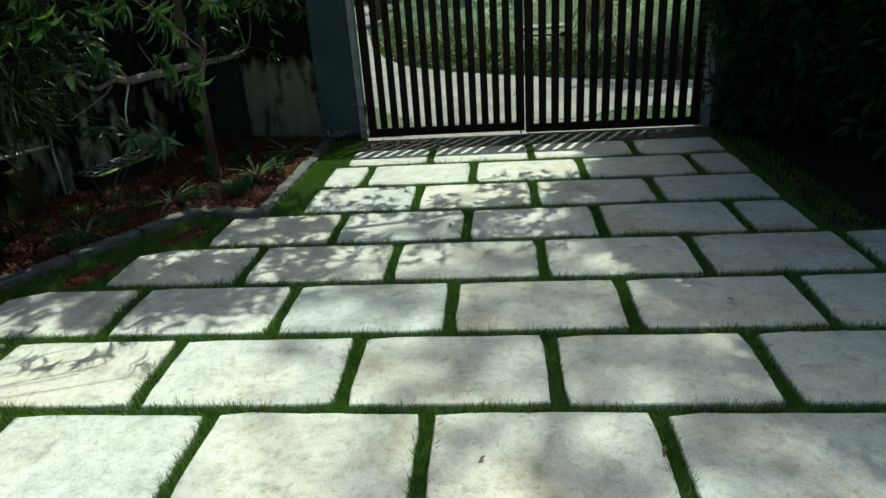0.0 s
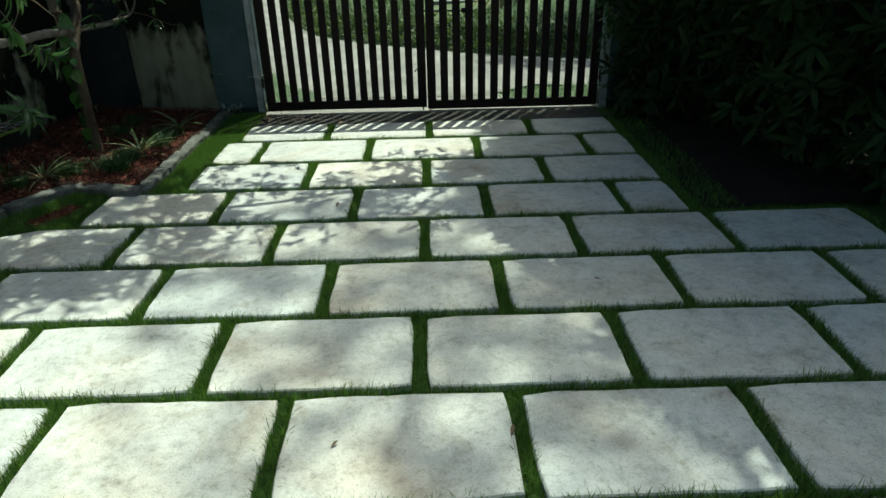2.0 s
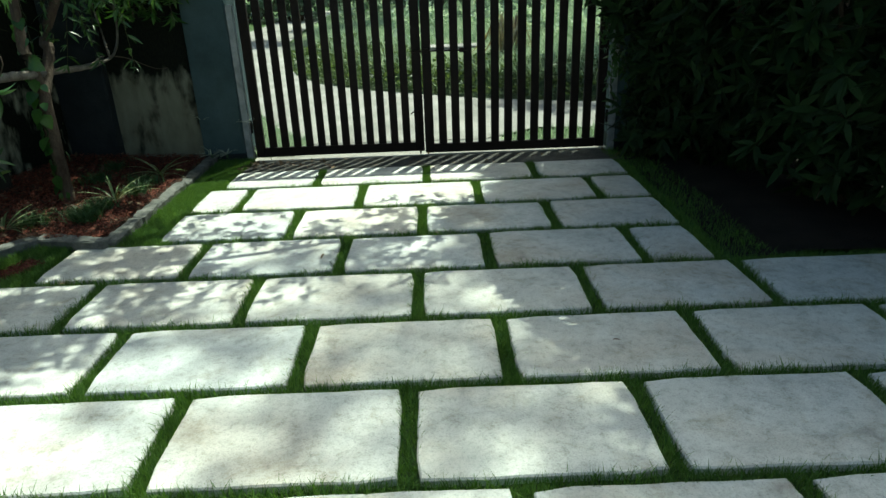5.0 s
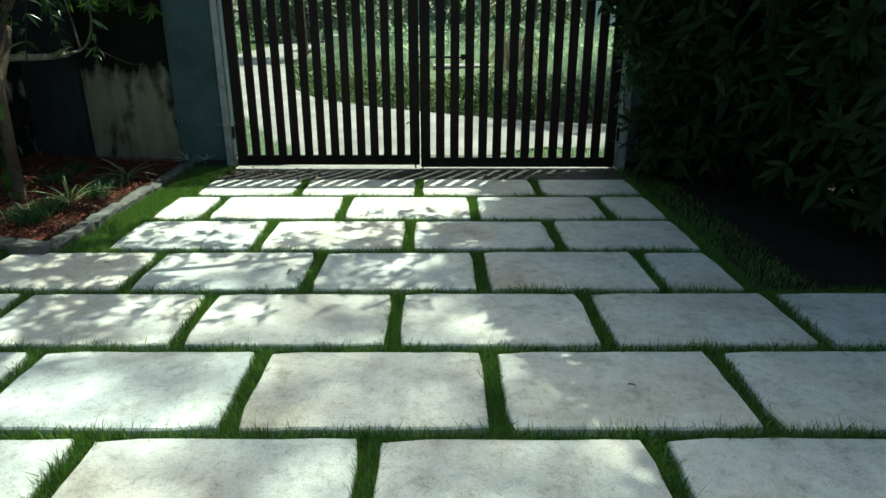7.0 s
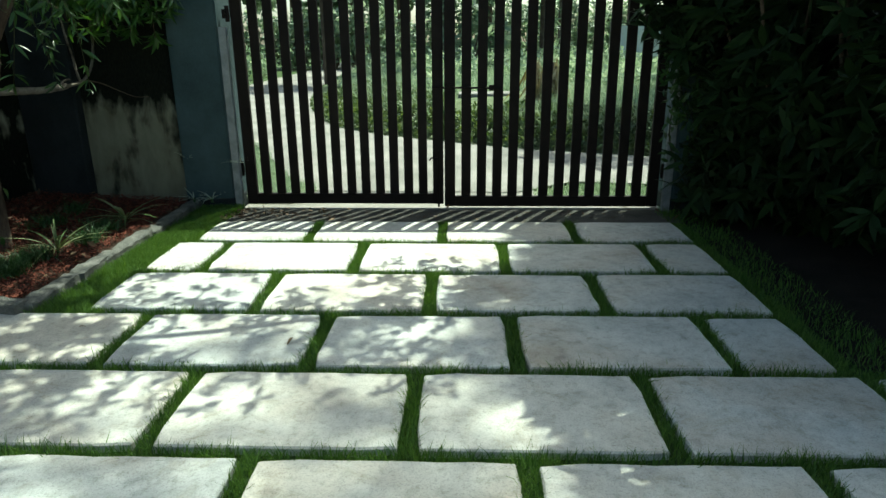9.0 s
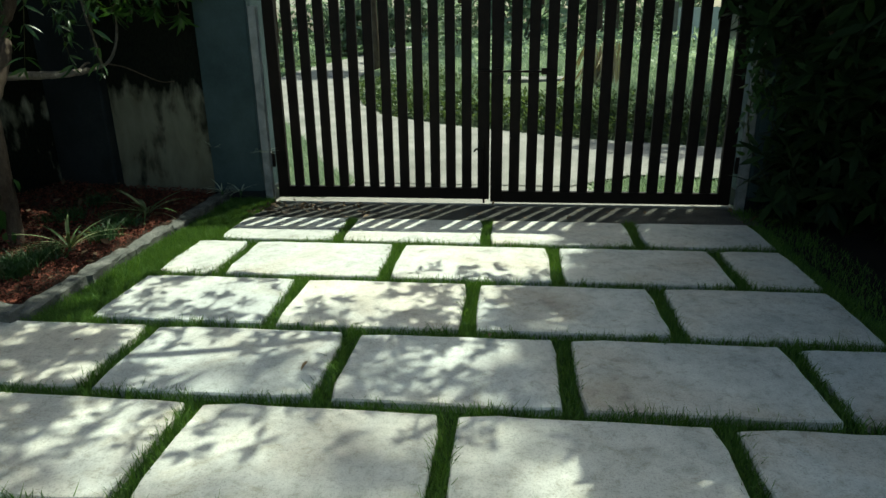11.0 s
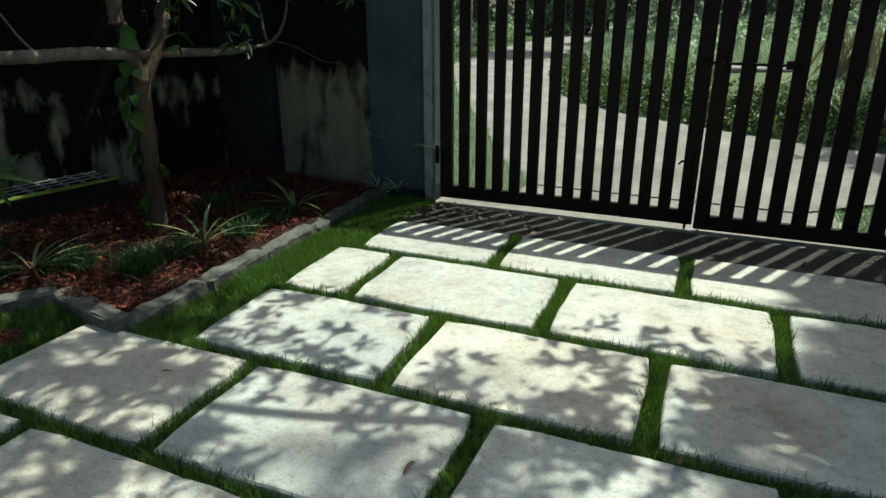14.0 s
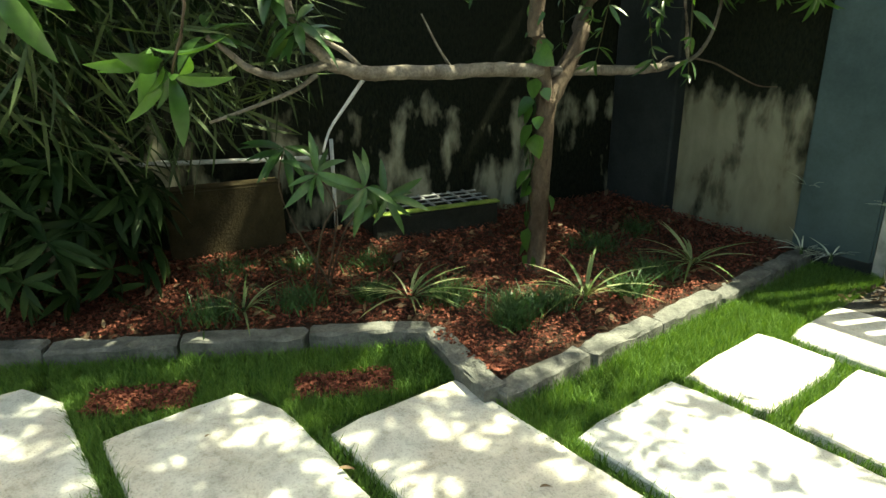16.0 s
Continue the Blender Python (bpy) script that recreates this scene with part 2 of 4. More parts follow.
def box_bm(x0, x1, y0, y1, z0, z1, bevel=0.0, seg=1):
    bm = bmesh.new()
    bmesh.ops.create_cube(bm, size=1, matrix=Matrix.Translation(((x0 + x1) / 2, (y0 + y1) / 2, (z0 + z1) / 2)) @ Matrix.Diagonal((x1 - x0, y1 - y0, z1 - z0, 1)))
    if bevel:
        bmesh.ops.bevel(bm, geom=list(bm.edges), offset=bevel, segments=seg, affect="EDGES")
    return bm


def tube_bm(points, radii, sides=8, bm=None, wob=0.0):
    """A tapered tube along points."""
    bm = bm or bmesh.new()
    pts = [Vector(p) for p in points]
    rings = []
    for i, p in enumerate(pts):
        d = (pts[min(i + 1, len(pts) - 1)] - pts[max(i - 1, 0)]).normalized()
        a = d.orthogonal().normalized() if abs(d.z) > 0.9 else d.cross(Vector((0, 0, 1))).normalized()
        b = d.cross(a)
        ring = []
        for k in range(sides):
            f = 2 * math.pi * k / sides
            r = radii[i] * (1 + wob * (RNG.random() - 0.5))
            ring.append(bm.verts.new(p + a * math.cos(f) * r + b * math.sin(f) * r))
        rings.append(ring)
    for r0, r1 in zip(rings, rings[1:]):
        for k in range(sides):
            bm.faces.new((r0[k], r0[(k + 1) % sides], r1[(k + 1) % sides], r1[k]))
    bm.faces.new(rings[0][::-1])
    bm.faces.new(rings[-1])
    return bm


def smooth_line(points, n=6):
    """A denser, rounded line through points."""
    pts = [Vector(p) for p in points]
    out = []
    for i in range(len(pts) - 1):
        p0, p1, p2, p3 = pts[max(i - 1, 0)], pts[i], pts[i + 1], pts[min(i + 2, len(pts) - 1)]
        for k in range(n):
            t = k / n
            out.append(0.5 * ((2 * p1) + (p2 - p0) * t + (2 * p0 - 5 * p1 + 4 * p2 - p3) * t * t + (3 * p1 - p0 - 3 * p2 + p3) * t ** 3))
    out.append(pts[-1])
    return out


def taper(n, a, b):
    return [a + (b - a) * i / (n - 1) for i in range(n)]


def leaf_shape(width, rows=2, droop=0.15, fold=0.12, blunt=0.42):
    """A leaf of length 1 along +y: a midrib and two halves."""
    vs, ts = [(0, 0, 0)], []
    for i in range(1, rows + 1):
        t = i / (rows + 1)
        w = width / 2 * (math.sin(math.pi * t ** (math.log(0.5) / math.log(blunt))) ** 0.8)
        z = -droop * t * t
        vs += [(-w, t, z + fold * w), (0, t, z), (w, t, z + fold * w)]
    vs.append((0, 1, -droop))
    ts += [(0, 2, 1), (0, 3, 2)]
    for i in range(rows - 1):
        a = 1 + 3 * i
        ts += [(a, a + 1, a + 4), (a, a + 4, a + 3), (a + 1, a + 2, a + 5), (a + 1, a + 5, a + 4)]
    a, tip = 1 + 3 * (rows - 1), len(vs) - 1
    ts += [(a, a + 1, tip), (a + 1, a + 2, tip)]
    return np.array(vs), np.array(ts)


def scatter(shape, pos, ydir, up, length):
    """Copies of a shape, its +y along ydir, in one pair of arrays."""
    vs, ts = shape
    pos, ydir, up = np.asarray(pos, float), np.asarray(ydir, float), np.asarray(up, float)
    ydir = ydir / np.linalg.norm(ydir, axis=1, keepdims=True)
    xd = np.cross(ydir, up)
    xd /= np.maximum(np.linalg.norm(xd, axis=1, keepdims=True), 1e-6)
    zd = np.cross(xd, ydir)
    L = np.asarray(length).reshape(-1, 1, 1)
    out = pos[:, None, :] + L * (vs[None, :, 0:1] * xd[:, None, :] + vs[None, :, 1:2] * ydir[:, None, :] + vs[None, :, 2:3] * zd[:, None, :])
    tri = ts[None] + (np.arange(len(pos)) * len(vs))[:, None, None]
    return out.reshape(-1, 3), tri.reshape(-1, 3)


def rosettes(centers, axes, per, length, shape, rng, spread=0.9):
    """Whorls of leaves round points, opening round their axes."""
    n = len(centers)
    c = np.repeat(np.asarray(centers, float), per, 0)
    ax = np.repeat(np.asarray(axes, float), per, 0)
    rnd = rng.normal(size=c.shape)
    side = np.cross(ax, rnd)
    side /= np.maximum(np.linalg.norm(side, axis=1, keepdims=True), 1e-6)
    k = rng.uniform(0.15, 1.0, (len(c), 1))
    d = side * spread + ax * (1 - k) - np.array([0, 0, 0.35]) * k
    pos = c - ax * rng.uniform(0, 0.06, (len(c), 1))
    return scatter(shape, pos, d, ax + 0.3 * rng.normal(size=c.shape), length * rng.uniform(0.6, 1.15, len(c)))


def join_arrays(pairs):
    vs, ts, k = [], [], 0
    for v, t in pairs:
        vs.append(v)
        ts.append(t + k)
        k += len(v)
    return np.concatenate(vs), np.concatenate(ts)


def in_ball(rng, n, centre, radii, hollow=0.0):
    d = rng.normal(size=(n, 3))
    d /= np.linalg.norm(d, axis=1, keepdims=True)
    r = rng.uniform(hollow ** 3, 1, (n, 1)) ** (1 / 3)
    return np.array(centre) + d * r * np.array(radii), d


def leafy(name, mat, parent, blobs, per, length, shape, seed, label=""):
    """Foliage of many whorls: blobs are (centre, radii, whorls)."""
    rng = np.random.default_rng(seed)
    pairs = []
    for centre, radii, n in blobs:
        c, d = in_ball(rng, n, centre, radii, 0.35)
        ax = d * 0.7 + np.array([0, 0, 0.7]) + 0.4 * rng.normal(size=d.shape)
        ax /= np.linalg.norm(ax, axis=1, keepdims=True)
        pairs.append(rosettes(c, ax, per, length, shape, rng))
    ob = new(name, array_mesh(name, *join_arrays(pairs), mat))
    ob.parent = parent
    if label:
        ob["label"] = label
    return ob


def blades(rng, pos, height, width, lean=0.35):
    """Grass blades as slim bent triangles."""
    n = len(pos)
    h = height * rng.uniform(0.5, 1.3, n)
    f = rng.uniform(0, 2 * math.pi, n)
    side = np.stack([np.cos(f), np.sin(f), np.zeros(n)], 1) * (width * rng.uniform(0.7, 1.3, n))[:, None] / 2
    l = rng.normal(size=(n, 2)) * lean
    mid = pos + np.stack([l[:, 0] * h * 0.35, l[:, 1] * h * 0.35, h * 0.55], 1)
    tip = pos + np.stack([l[:, 0] * h, l[:, 1] * h, h], 1)
    v = np.stack([pos - side, pos + side, mid - side * 0.7, mid + side * 0.7, tip], 1).reshape(-1, 3)
    t = np.array([(0, 1, 3), (0, 3, 2), (2, 3, 4)])[None] + (np.arange(n) * 5)[:, None, None]
    return v, t.reshape(-1, 3)


SLIM = leaf_shape(0.24, 2)
LANCE = leaf_shape(0.21, 6, 0.5, 0.42, 0.5)
OVAL = leaf_shape(0.29, 7, 0.55, 0.4, 0.52)
BROAD = leaf_shape(0.42, 2)
HEART = leaf_shape(0.85, 4, 0.2, 0.15, 0.3)
STRAP = leaf_shape(0.055, 5, 0.55, 0.3, 0.35)
CHIP = leaf_shape(0.45, 1, 0.05, 0.3, 0.5)


def empty(name, x, y, z, rz=0):
    ob = new(name)
    ob.empty_display_size = 0.1
    ob.matrix_basis = pose(x, y, z, 0, 0, rz)
    return ob


def base_slope(y):
    """Height of the ground sheet along the way out."""
    return float(np.interp(y, [-60, 6.45, 7.2, 8.4, 13.0, 60, 400], [-0.035, -0.035, -0.07, -0.18, -0.2, -0.2, -0.2]))


# ---- ground ----
def ground():
    bm = bmesh.new()
    ys = [-300, -60, -5, 0, 3, 6.45, 7.2, 7.6, 8.0, 8.4, 10, 13, 60, 400]
    xs = [-300, -60, -8, -3, 0, 3, 8, 60, 300]
    grid = [[bm.verts.new((x, y, base_slope(y))) for x in xs] for y in ys]
    for r0, r1 in zip(grid, grid[1:]):
        for i in range(len(xs) - 1):
            bm.faces.new((r0[i], r0[i + 1], r1[i + 1], r1[i]))
    tagged(part("ground", bm, TURF_SOIL), "soil of the yard and field under the turf", "ground", kind="structure")


ground()

ROW_Y = [2.312 - 0.593 * k for k in range(6, 0, -1)] + [2.312, 2.902, 3.486, 4.076, 4.668, 5.272, 5.886, 6.437]


def kerb_x(y):
    """The bed kerb's line, x at a given y."""
    return -1.75 if y > 4.7 else float(np.interp(y, [-4, 3.5, 4.79], [-8.0, -3.09, -2.28]))


# A joint and the pitch of the joints in each course, and its end at the bed, towards the gate.
JOINTS = [(-0.235, 0.915), (-0.629, 0.922), (-0.204, 0.919), (-0.605, 0.914), (-0.177, 0.911), (-0.593, 0.911), (-0.177, 0.926), (-0.598, 0.937)]
LEFT_ENDS = [-3.7, -3.3, -2.88, -2.37, -1.957, -1.455, -1.456, -1.37]


def slab_rows():
    """Rows of slabs: (x0, x1, y0, y1)."""
    out = []
    for i, far in enumerate(ROW_Y):
        near = far - 0.545 if i == 0 else ROW_Y[i - 1] + 0.056
        joint, pitch = JOINTS[i - 6] if i >= 6 else ((-0.64, 0.92) if i % 2 else (-0.22, 0.92))
        left = LEFT_ENDS[i - 6] if i >= 6 else kerb_x(near) + 0.42
        right = 2.05 if far > 4.2 else (3.06 if far > 3.9 else 3.6)
        joints = [joint + pitch * k for k in range(-6, 6)]
        edges = [left] + [j for j in joints if left + 0.2 < j < right - 0.2] + [right]
        for a, b in zip(edges, edges[1:]):
            x0 = a + (0.033 if a != left else 0)
            x1 = b - (0.033 if b != right else 0)
            out.append((x0, x1, near, far))
    return out


SLABS = slab_rows()
# ---- gate ----
GATE_Y, GATE_L, GATE_M, GATE_R, GATE_TOP = 7.09, -1.362, 0.328, 2.112, 1.80


def gate_leaf(x0, x1, swing, z0, bw=0.074):
    g = empty("gate_leaf", x0, GATE_Y, z0)
    w, h, st = x1 - x0, GATE_TOP - z0, 0.088
    lo, hi = 0.025, h
    for a in (0.0, w - st):
        part("stile", box_bm(a, a + st, -0.022, 0.022, lo, hi, 0.004), STEEL, g)
    part("bottom_rail", box_bm(st, w - st, -0.020, 0.020, lo, lo + 0.088, 0.004), STEEL, g)
    part("top_rail", box_bm(st, w - st, -0.020, 0.020, hi - 0.075, hi, 0.004), STEEL, g)
    n = 12
    gap = (w - 2 * st - n * bw) / (n + 1)
    first = None
    for k in range(n):
        a = st + gap + k * (bw + gap)
        if first is None:
            first = part("bar", box_bm(-bw / 2, bw / 2, -0.014, 0.014, lo + 0.088, hi - 0.075, 0.003), STEEL, g)
            bar = first
        else:
            bar = new("bar", first.data)
            bar.parent = g
        bar.location = (a + bw / 2, 0, 0)
    edge = 0.0 if swing < 0 else w
    for z in (0.33, 1.56):
        s = -1 if swing < 0 else 1
        hinge = part("hinge", tube_bm([(edge + s * 0.018, -0.03, z - 0.06), (edge + s * 0.018, -0.03, z + 0.06)], [0.016, 0.016], 10), STEEL, g)
        part("hinge_plate", box_bm(edge + min(0, s * 0.06), edge + max(0, s * 0.06), -0.034, -0.024, z - 0.035, z + 0.035, 0.002), STEEL, hinge)
    return g


gl = gate_leaf(GATE_L, GATE_M - 0.011, -1, -0.040)
tagged(gl, "closed dark brown steel gate leaf with vertical bars", "gate", "leaves of the double gate")
gr = gate_leaf(GATE_M, GATE_R, 1, -0.062, 0.0785)
tagged(gr, "closed dark brown steel gate leaf with vertical bars", "gate", "leaves of the double gate")
part("slide_bolt", tube_bm([(-0.10, -0.034, 1.01), (0.44, -0.034, 1.005)], [0.0085, 0.0085], 8), STEEL, gr, "dark steel slide bolt rod")
part("bolt_bracket", box_bm(0.02, 0.06, -0.046, -0.020, 0.985, 1.03, 0.003), STEEL, gr)
part("bolt_bracket", box_bm(0.36, 0.40, -0.046, -0.012, 0.985, 1.03, 0.003), STEEL, gr)
part("drop_bolt", tube_bm([(1.64, -0.034, 0.0), (1.64, -0.034, 0.48)], [0.008, 0.008], 8), STEEL, gl)
part("bolt_handle", tube_bm([(1.64, -0.034, 0.42), (1.58, -0.044, 0.42), (1.565, -0.044, 0.40)], [0.007, 0.007, 0.007], 6), STEEL, gl)

tagged(part("threshold", box_bm(-1.42, 2.16, 6.985, 7.22, -0.12, -0.055, 0.01, 2), THRESHOLD), "worn pale concrete threshold strip under the gate", "threshold", kind="structure")


def entry_strip():
    bm = bmesh.new()
    ys, xs = np.linspace(6.45, 6.98, 8), np.linspace(-1.44, 2.15, 40)
    top = [[bm.verts.new((x, y + (RNG.normal() * 0.006 if 0 < j < 7 else 0), -0.012 - (y - 6.45) * 0.06 + RNG.normal() * 0.0025)) for x in xs] for j, y in enumerate(ys)]
    for r0, r1 in zip(top, top[1:]):
        for i in range(len(xs) - 1):
            bm.faces.new((r0[i], r0[i + 1], r1[i + 1], r1[i]))
    tagged(part("pavement_strip", bm, ASPHALT, smooth=True), "dark gravelly concrete strip before the gate", "pavement", kind="structure")


entry_strip()


# ---- walls ----
def pillar(name, x0, x1):
    p = empty(name, (x0 + x1) / 2, 7.17, -0.10)
    w = (x1 - x0) / 2
    part("shaft", box_bm(-w, w, -0.22, 0.22, 0, 2.2, 0.012, 2), PILLAR, p)
    part("cap", box_bm(-w - 0.05, w + 0.05, -0.27, 0.27, 2.2, 2.3, 0.015, 2), PILLAR, p)
    part("plinth", box_bm(-w - 0.006, w + 0.006, -0.226, 0.226, 0, 0.16, 0.008), PILASTER, p)
    return tagged(p, "square blue-grey painted gate pillar", "pillar", "gate pillars")


pillar("gate_pillar", -1.84, -1.434)
pillar("gate_pillar", 2.19, 2.6)


def jamb(x0, x1):
    j = part("hinge_post", box_bm(x0, x1, 6.955, 7.01, -0.09, 1.42, 0.004), BARE_STEEL)
    tagged(j, "narrow grey steel hinge post on the gate pillar", "post", "hinge posts")


jamb(-1.430, -1.370)
jamb(2.124, 2.186)


def wall_run(name, a, b, h, thick, mat, label, coping=True):
    """A straight wall between two plan points, with its coping."""
    a, b = Vector((*a, 0)), Vector((*b, 0))
    d = b - a
    w = empty(name, a.x, a.y, -0.22, math.degrees(math.atan2(d.y, d.x)))
    bm = bmesh.new()
    L = d.length
    n = max(2, int(L / 0.18))
    m = 12
    for side in (0, 1):
        y = side * thick
        g = [[bm.verts.new((L * i / n, y + (0.006 * noise.noise((i * 0.7, k * 0.6, side * 9)) if side == 0 else 0), h * k / m)) for i in range(n + 1)] for k in range(m + 1)]
        for k in range(m):
            for i in range(n):
                q = (g[k][i], g[k][i + 1], g[k + 1][i + 1], g[k + 1][i])
                bm.faces.new(q if side == 0 else q[::-1])
        if side == 0:
            front = g
    back = g
    for k in range(m):
        bm.faces.new((front[k][0], front[k + 1][0], back[k + 1][0], back[k][0]))
        bm.faces.new((front[k][n], back[k][n], back[k + 1][n], front[k + 1][n]))
    for i in range(n):
        bm.faces.new((front[m][i], front[m][i + 1], back[m][i + 1], back[m][i]))
    part("wall_face", bm, mat, w)
    if coping:
        part("coping", box_bm(0, L, -0.03, thick + 0.03, h, h + 0.06, 0.01), PILASTER, w)
    return tagged(w, label, "wall", kind="structure")


wall_run("wall_front_left", (-2.64, 7.02), (-1.843, 7.02), 1.95, 0.2, PLASTER, "cream plaster boundary wall beside the gate pillar")
wall_run("wall_side_left", (-6.1, -5.0), (-3.12, 6.96), 1.95, 0.2, MOSSY, "cream boundary wall blotched black with algae")
pl = empty("wall_pier", -2.88, 7.09, -0.2)
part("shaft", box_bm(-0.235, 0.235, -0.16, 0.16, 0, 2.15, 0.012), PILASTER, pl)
tagged(pl, "weathered wall pier at the corner of the bed, grey darkened for shade", "pier", kind="structure")
wall_run("wall_front_right", (2.603, 7.08), (5.6, 7.08), 1.95, 0.2, MOSSY, "boundary wall behind the hedge")
wall_run("wall_side_right", (5.6, 7.06), (5.6, -5.0), 1.95, 0.2, MOSSY, "boundary wall behind the hedge", True)
wall_run("wall_house", (5.6, -5.0), (-6.1, -5.0), 3.2, 0.25, HOUSE, "plain cream house wall closing the yard")

# ---- road and land beyond the gate ----
ROAD_FAR = [(14, 8.2), (8, 9.0), (5, 9.65), (3.14, 10.26), (1.34, 10.98), (0.25, 11.7), (-0.8, 12.45), (-1.79, 13.5), (-2.5, 15.0), (-3.3, 17.8), (-4.4, 23), (-5.4, 33), (-7, 55)]
ROAD_NEAR = [(14, 6.2), (8, 7.1), (5, 7.9), (2.6, 8.55), (1.68, 8.7), (1.0, 8.0), (-1.0, 8.1), (-1.6, 9.1), (-2.3, 10.7), (-4.0, 14.0), (-6.3, 19.4), (-7.4, 26), (-9, 55)]


def road():
    bm = bmesh.new()
    n = len(ROAD_FAR)
    rows = []
    for i in range(n):
        a, b = Vector(ROAD_NEAR[i]), Vector(ROAD_FAR[i])
        rows.append([bm.verts.new((*(a.lerp(b, k / 5)), base_slope(a.lerp(b, k / 5).y) + 0.022 + 0.02 * math.sin(math.pi * k / 5))) for k in range(6)])
    for r0, r1 in zip(rows, rows[1:]):
        for k in range(5):
            bm.faces.new((r0[k], r0[k + 1], r1[k + 1], r1[k]))
    tagged(part("road", bm, CONCRETE, smooth=True), "pale sunlit concrete lane curving past the gate", "road", kind="structure")
    ap = bmesh.new()
    rows = []
    for y in np.linspace(7.225, 8.5, 8):
        t = (y - 7.225) / 1.2
        rows.append([ap.verts.new((x, y, base_slope(y) + 0.012)) for x in np.linspace(-1.25 + 0.1 * t, 1.35 - 0.2 * t, 8)])
    for r0, r1 in zip(rows, rows[1:]):
        for k in range(7):
            ap.faces.new((r0[k], r0[k + 1], r1[k + 1], r1[k]))
    tagged(part("pavement_apron", ap, CONCRETE, smooth=True), "pale concrete apron between gate and lane", "pavement", kind="structure")


road()


def far_x_limit(y):
    """x of the lane's far edge at a given y beyond the gate."""
    ys = [p[1] for p in ROAD_FAR]
    xs = [p[0] for p in ROAD_FAR]
    return np.interp(y, ys, xs)


def bank_height(x, y):
    """Height of the bank and field beyond the lane."""
    off = np.asarray(x) - far_x_limit(y)
    d = off * 0.66
    rise = np.interp(d, [0.0, 0.15, 0.9, 1.6, 3.0, 12], [0.0, 0.06, 0.40, 0.52, 0.58, 0.8])
    return np.where(d < 0, -0.22, -0.2 + rise)


def bank():
    bm = bmesh.new()
    ys = np.concatenate([np.linspace(8.3, 20, 40), np.linspace(21, 70, 25)])
    offs = [0.0, 0.2, 0.5, 0.9, 1.4, 2.0, 2.8, 4, 6, 9, 14, 25, 60]
    g = []
    for y in ys:
        x0 = float(far_x_limit(y))
        g.append([bm.verts.new((x0 + o, y, float(bank_height(x0 + o, y)) + (0.05 * noise.noise((o + x0, y, 0)) if o > 0.3 else -0.02))) for o in offs])
    for r0, r1 in zip(g, g[1:]):
        for i in range(len(offs) - 1):
            bm.faces.new((r0[i], r0[i + 1], r1[i + 1], r1[i]))
    tagged(part("ground_bank", bm, FIELD, smooth=True), "grassy bank and field rising beyond the lane", "ground", kind="structure")


bank()

# ---- planting bed ----
KERB_LINE = [(-1.75, 6.93), (-1.75, 4.67), (-2.28, 4.79), (-3.09, 3.50), (-4.35, 1.55), (-5.65, -0.45)]


def bed_surface():
    """Soil of the bed: rises gently from the kerb to the wall."""
    bm = bmesh.new()
    ys = np.sort(np.concatenate([np.linspace(-0.4, 6.95, 60), [4.789, 4.80]]))
    g = []
    for y in ys:
        xr = -1.77 if y > 4.795 else float(np.interp(y, [-4, 3.5, 4.79], [-8.03, -3.12, -2.31]))
        xl = -3.12 - (6.96 - y) * 0.2492 + 0.02
        g.append([bm.verts.new((xr + (xl - xr) * t, y, 0.035 + 0.06 * t + 0.02 * noise.noise((xr + (xl - xr) * t * 2, y * 2, 0)))) for t in np.linspace(0, 1, 16)])
    for r0, r1 in zip(g, g[1:]):
        for i in range(15):
            bm.faces.new((r0[i], r0[i + 1], r1[i + 1], r1[i]))
    bm.faces.new([bm.verts.new(q) for q in ((-1.77, 4.69, 0.032), (-1.77, 4.802, 0.034), (-2.30, 4.802, 0.034))])
    tagged(part("ground_bed", bm, SOIL, smooth=True), "brown soil of the raised planting bed", "soil", kind="structure")


bed_surface()


def bed_spots(rng, n, y0=2.0, y1=6.93):
    """Random places on the bed."""
    y = rng.uniform(y0, y1, n)
    xr = np.where(y > 4.78, -1.81, np.interp(y, [-4, 3.5, 4.79], [-8.07, -3.16, -2.35]))
    xl = -3.12 - (6.96 - y) * 0.2492 + 0.05
    t = rng.uniform(0, 1, n)
    return np.stack([xr + (xl - xr) * t, y, 0.045 + 0.06 * t], 1)


def chips(rng, pos, size):
    n = len(pos)
    d = rng.normal(size=(n, 3)) * np.array([1, 1, 0.3])
    up = rng.normal(size=(n, 3)) * 0.5 + np.array([0, 0, 1])
    return scatter(CHIP, pos + np.stack([np.zeros(n), np.zeros(n), rng.uniform(0, 0.025, n)], 1), d, up, size * rng.uniform(0.5, 1.4, n))


rng = np.random.default_rng(11)
tagged(new("mulch", array_mesh("mulch", *chips(rng, np.concatenate([bed_spots(rng, 60000), np.stack([rng.uniform(-2.2, -1.8, 700), rng.uniform(4.74, 4.82, 700), np.full(700, 0.04)], 1)]), 0.020), MULCH)), "red-brown bark mulch strewn over the bed", "mulch", kind="stuff")
tagged(new("leaf_litter", array_mesh("leaf_litter", *chips(rng, bed_spots(rng, 700), 0.060), DRY)), "dry brown leaf litter on the mulch", "leaf litter", kind="stuff")
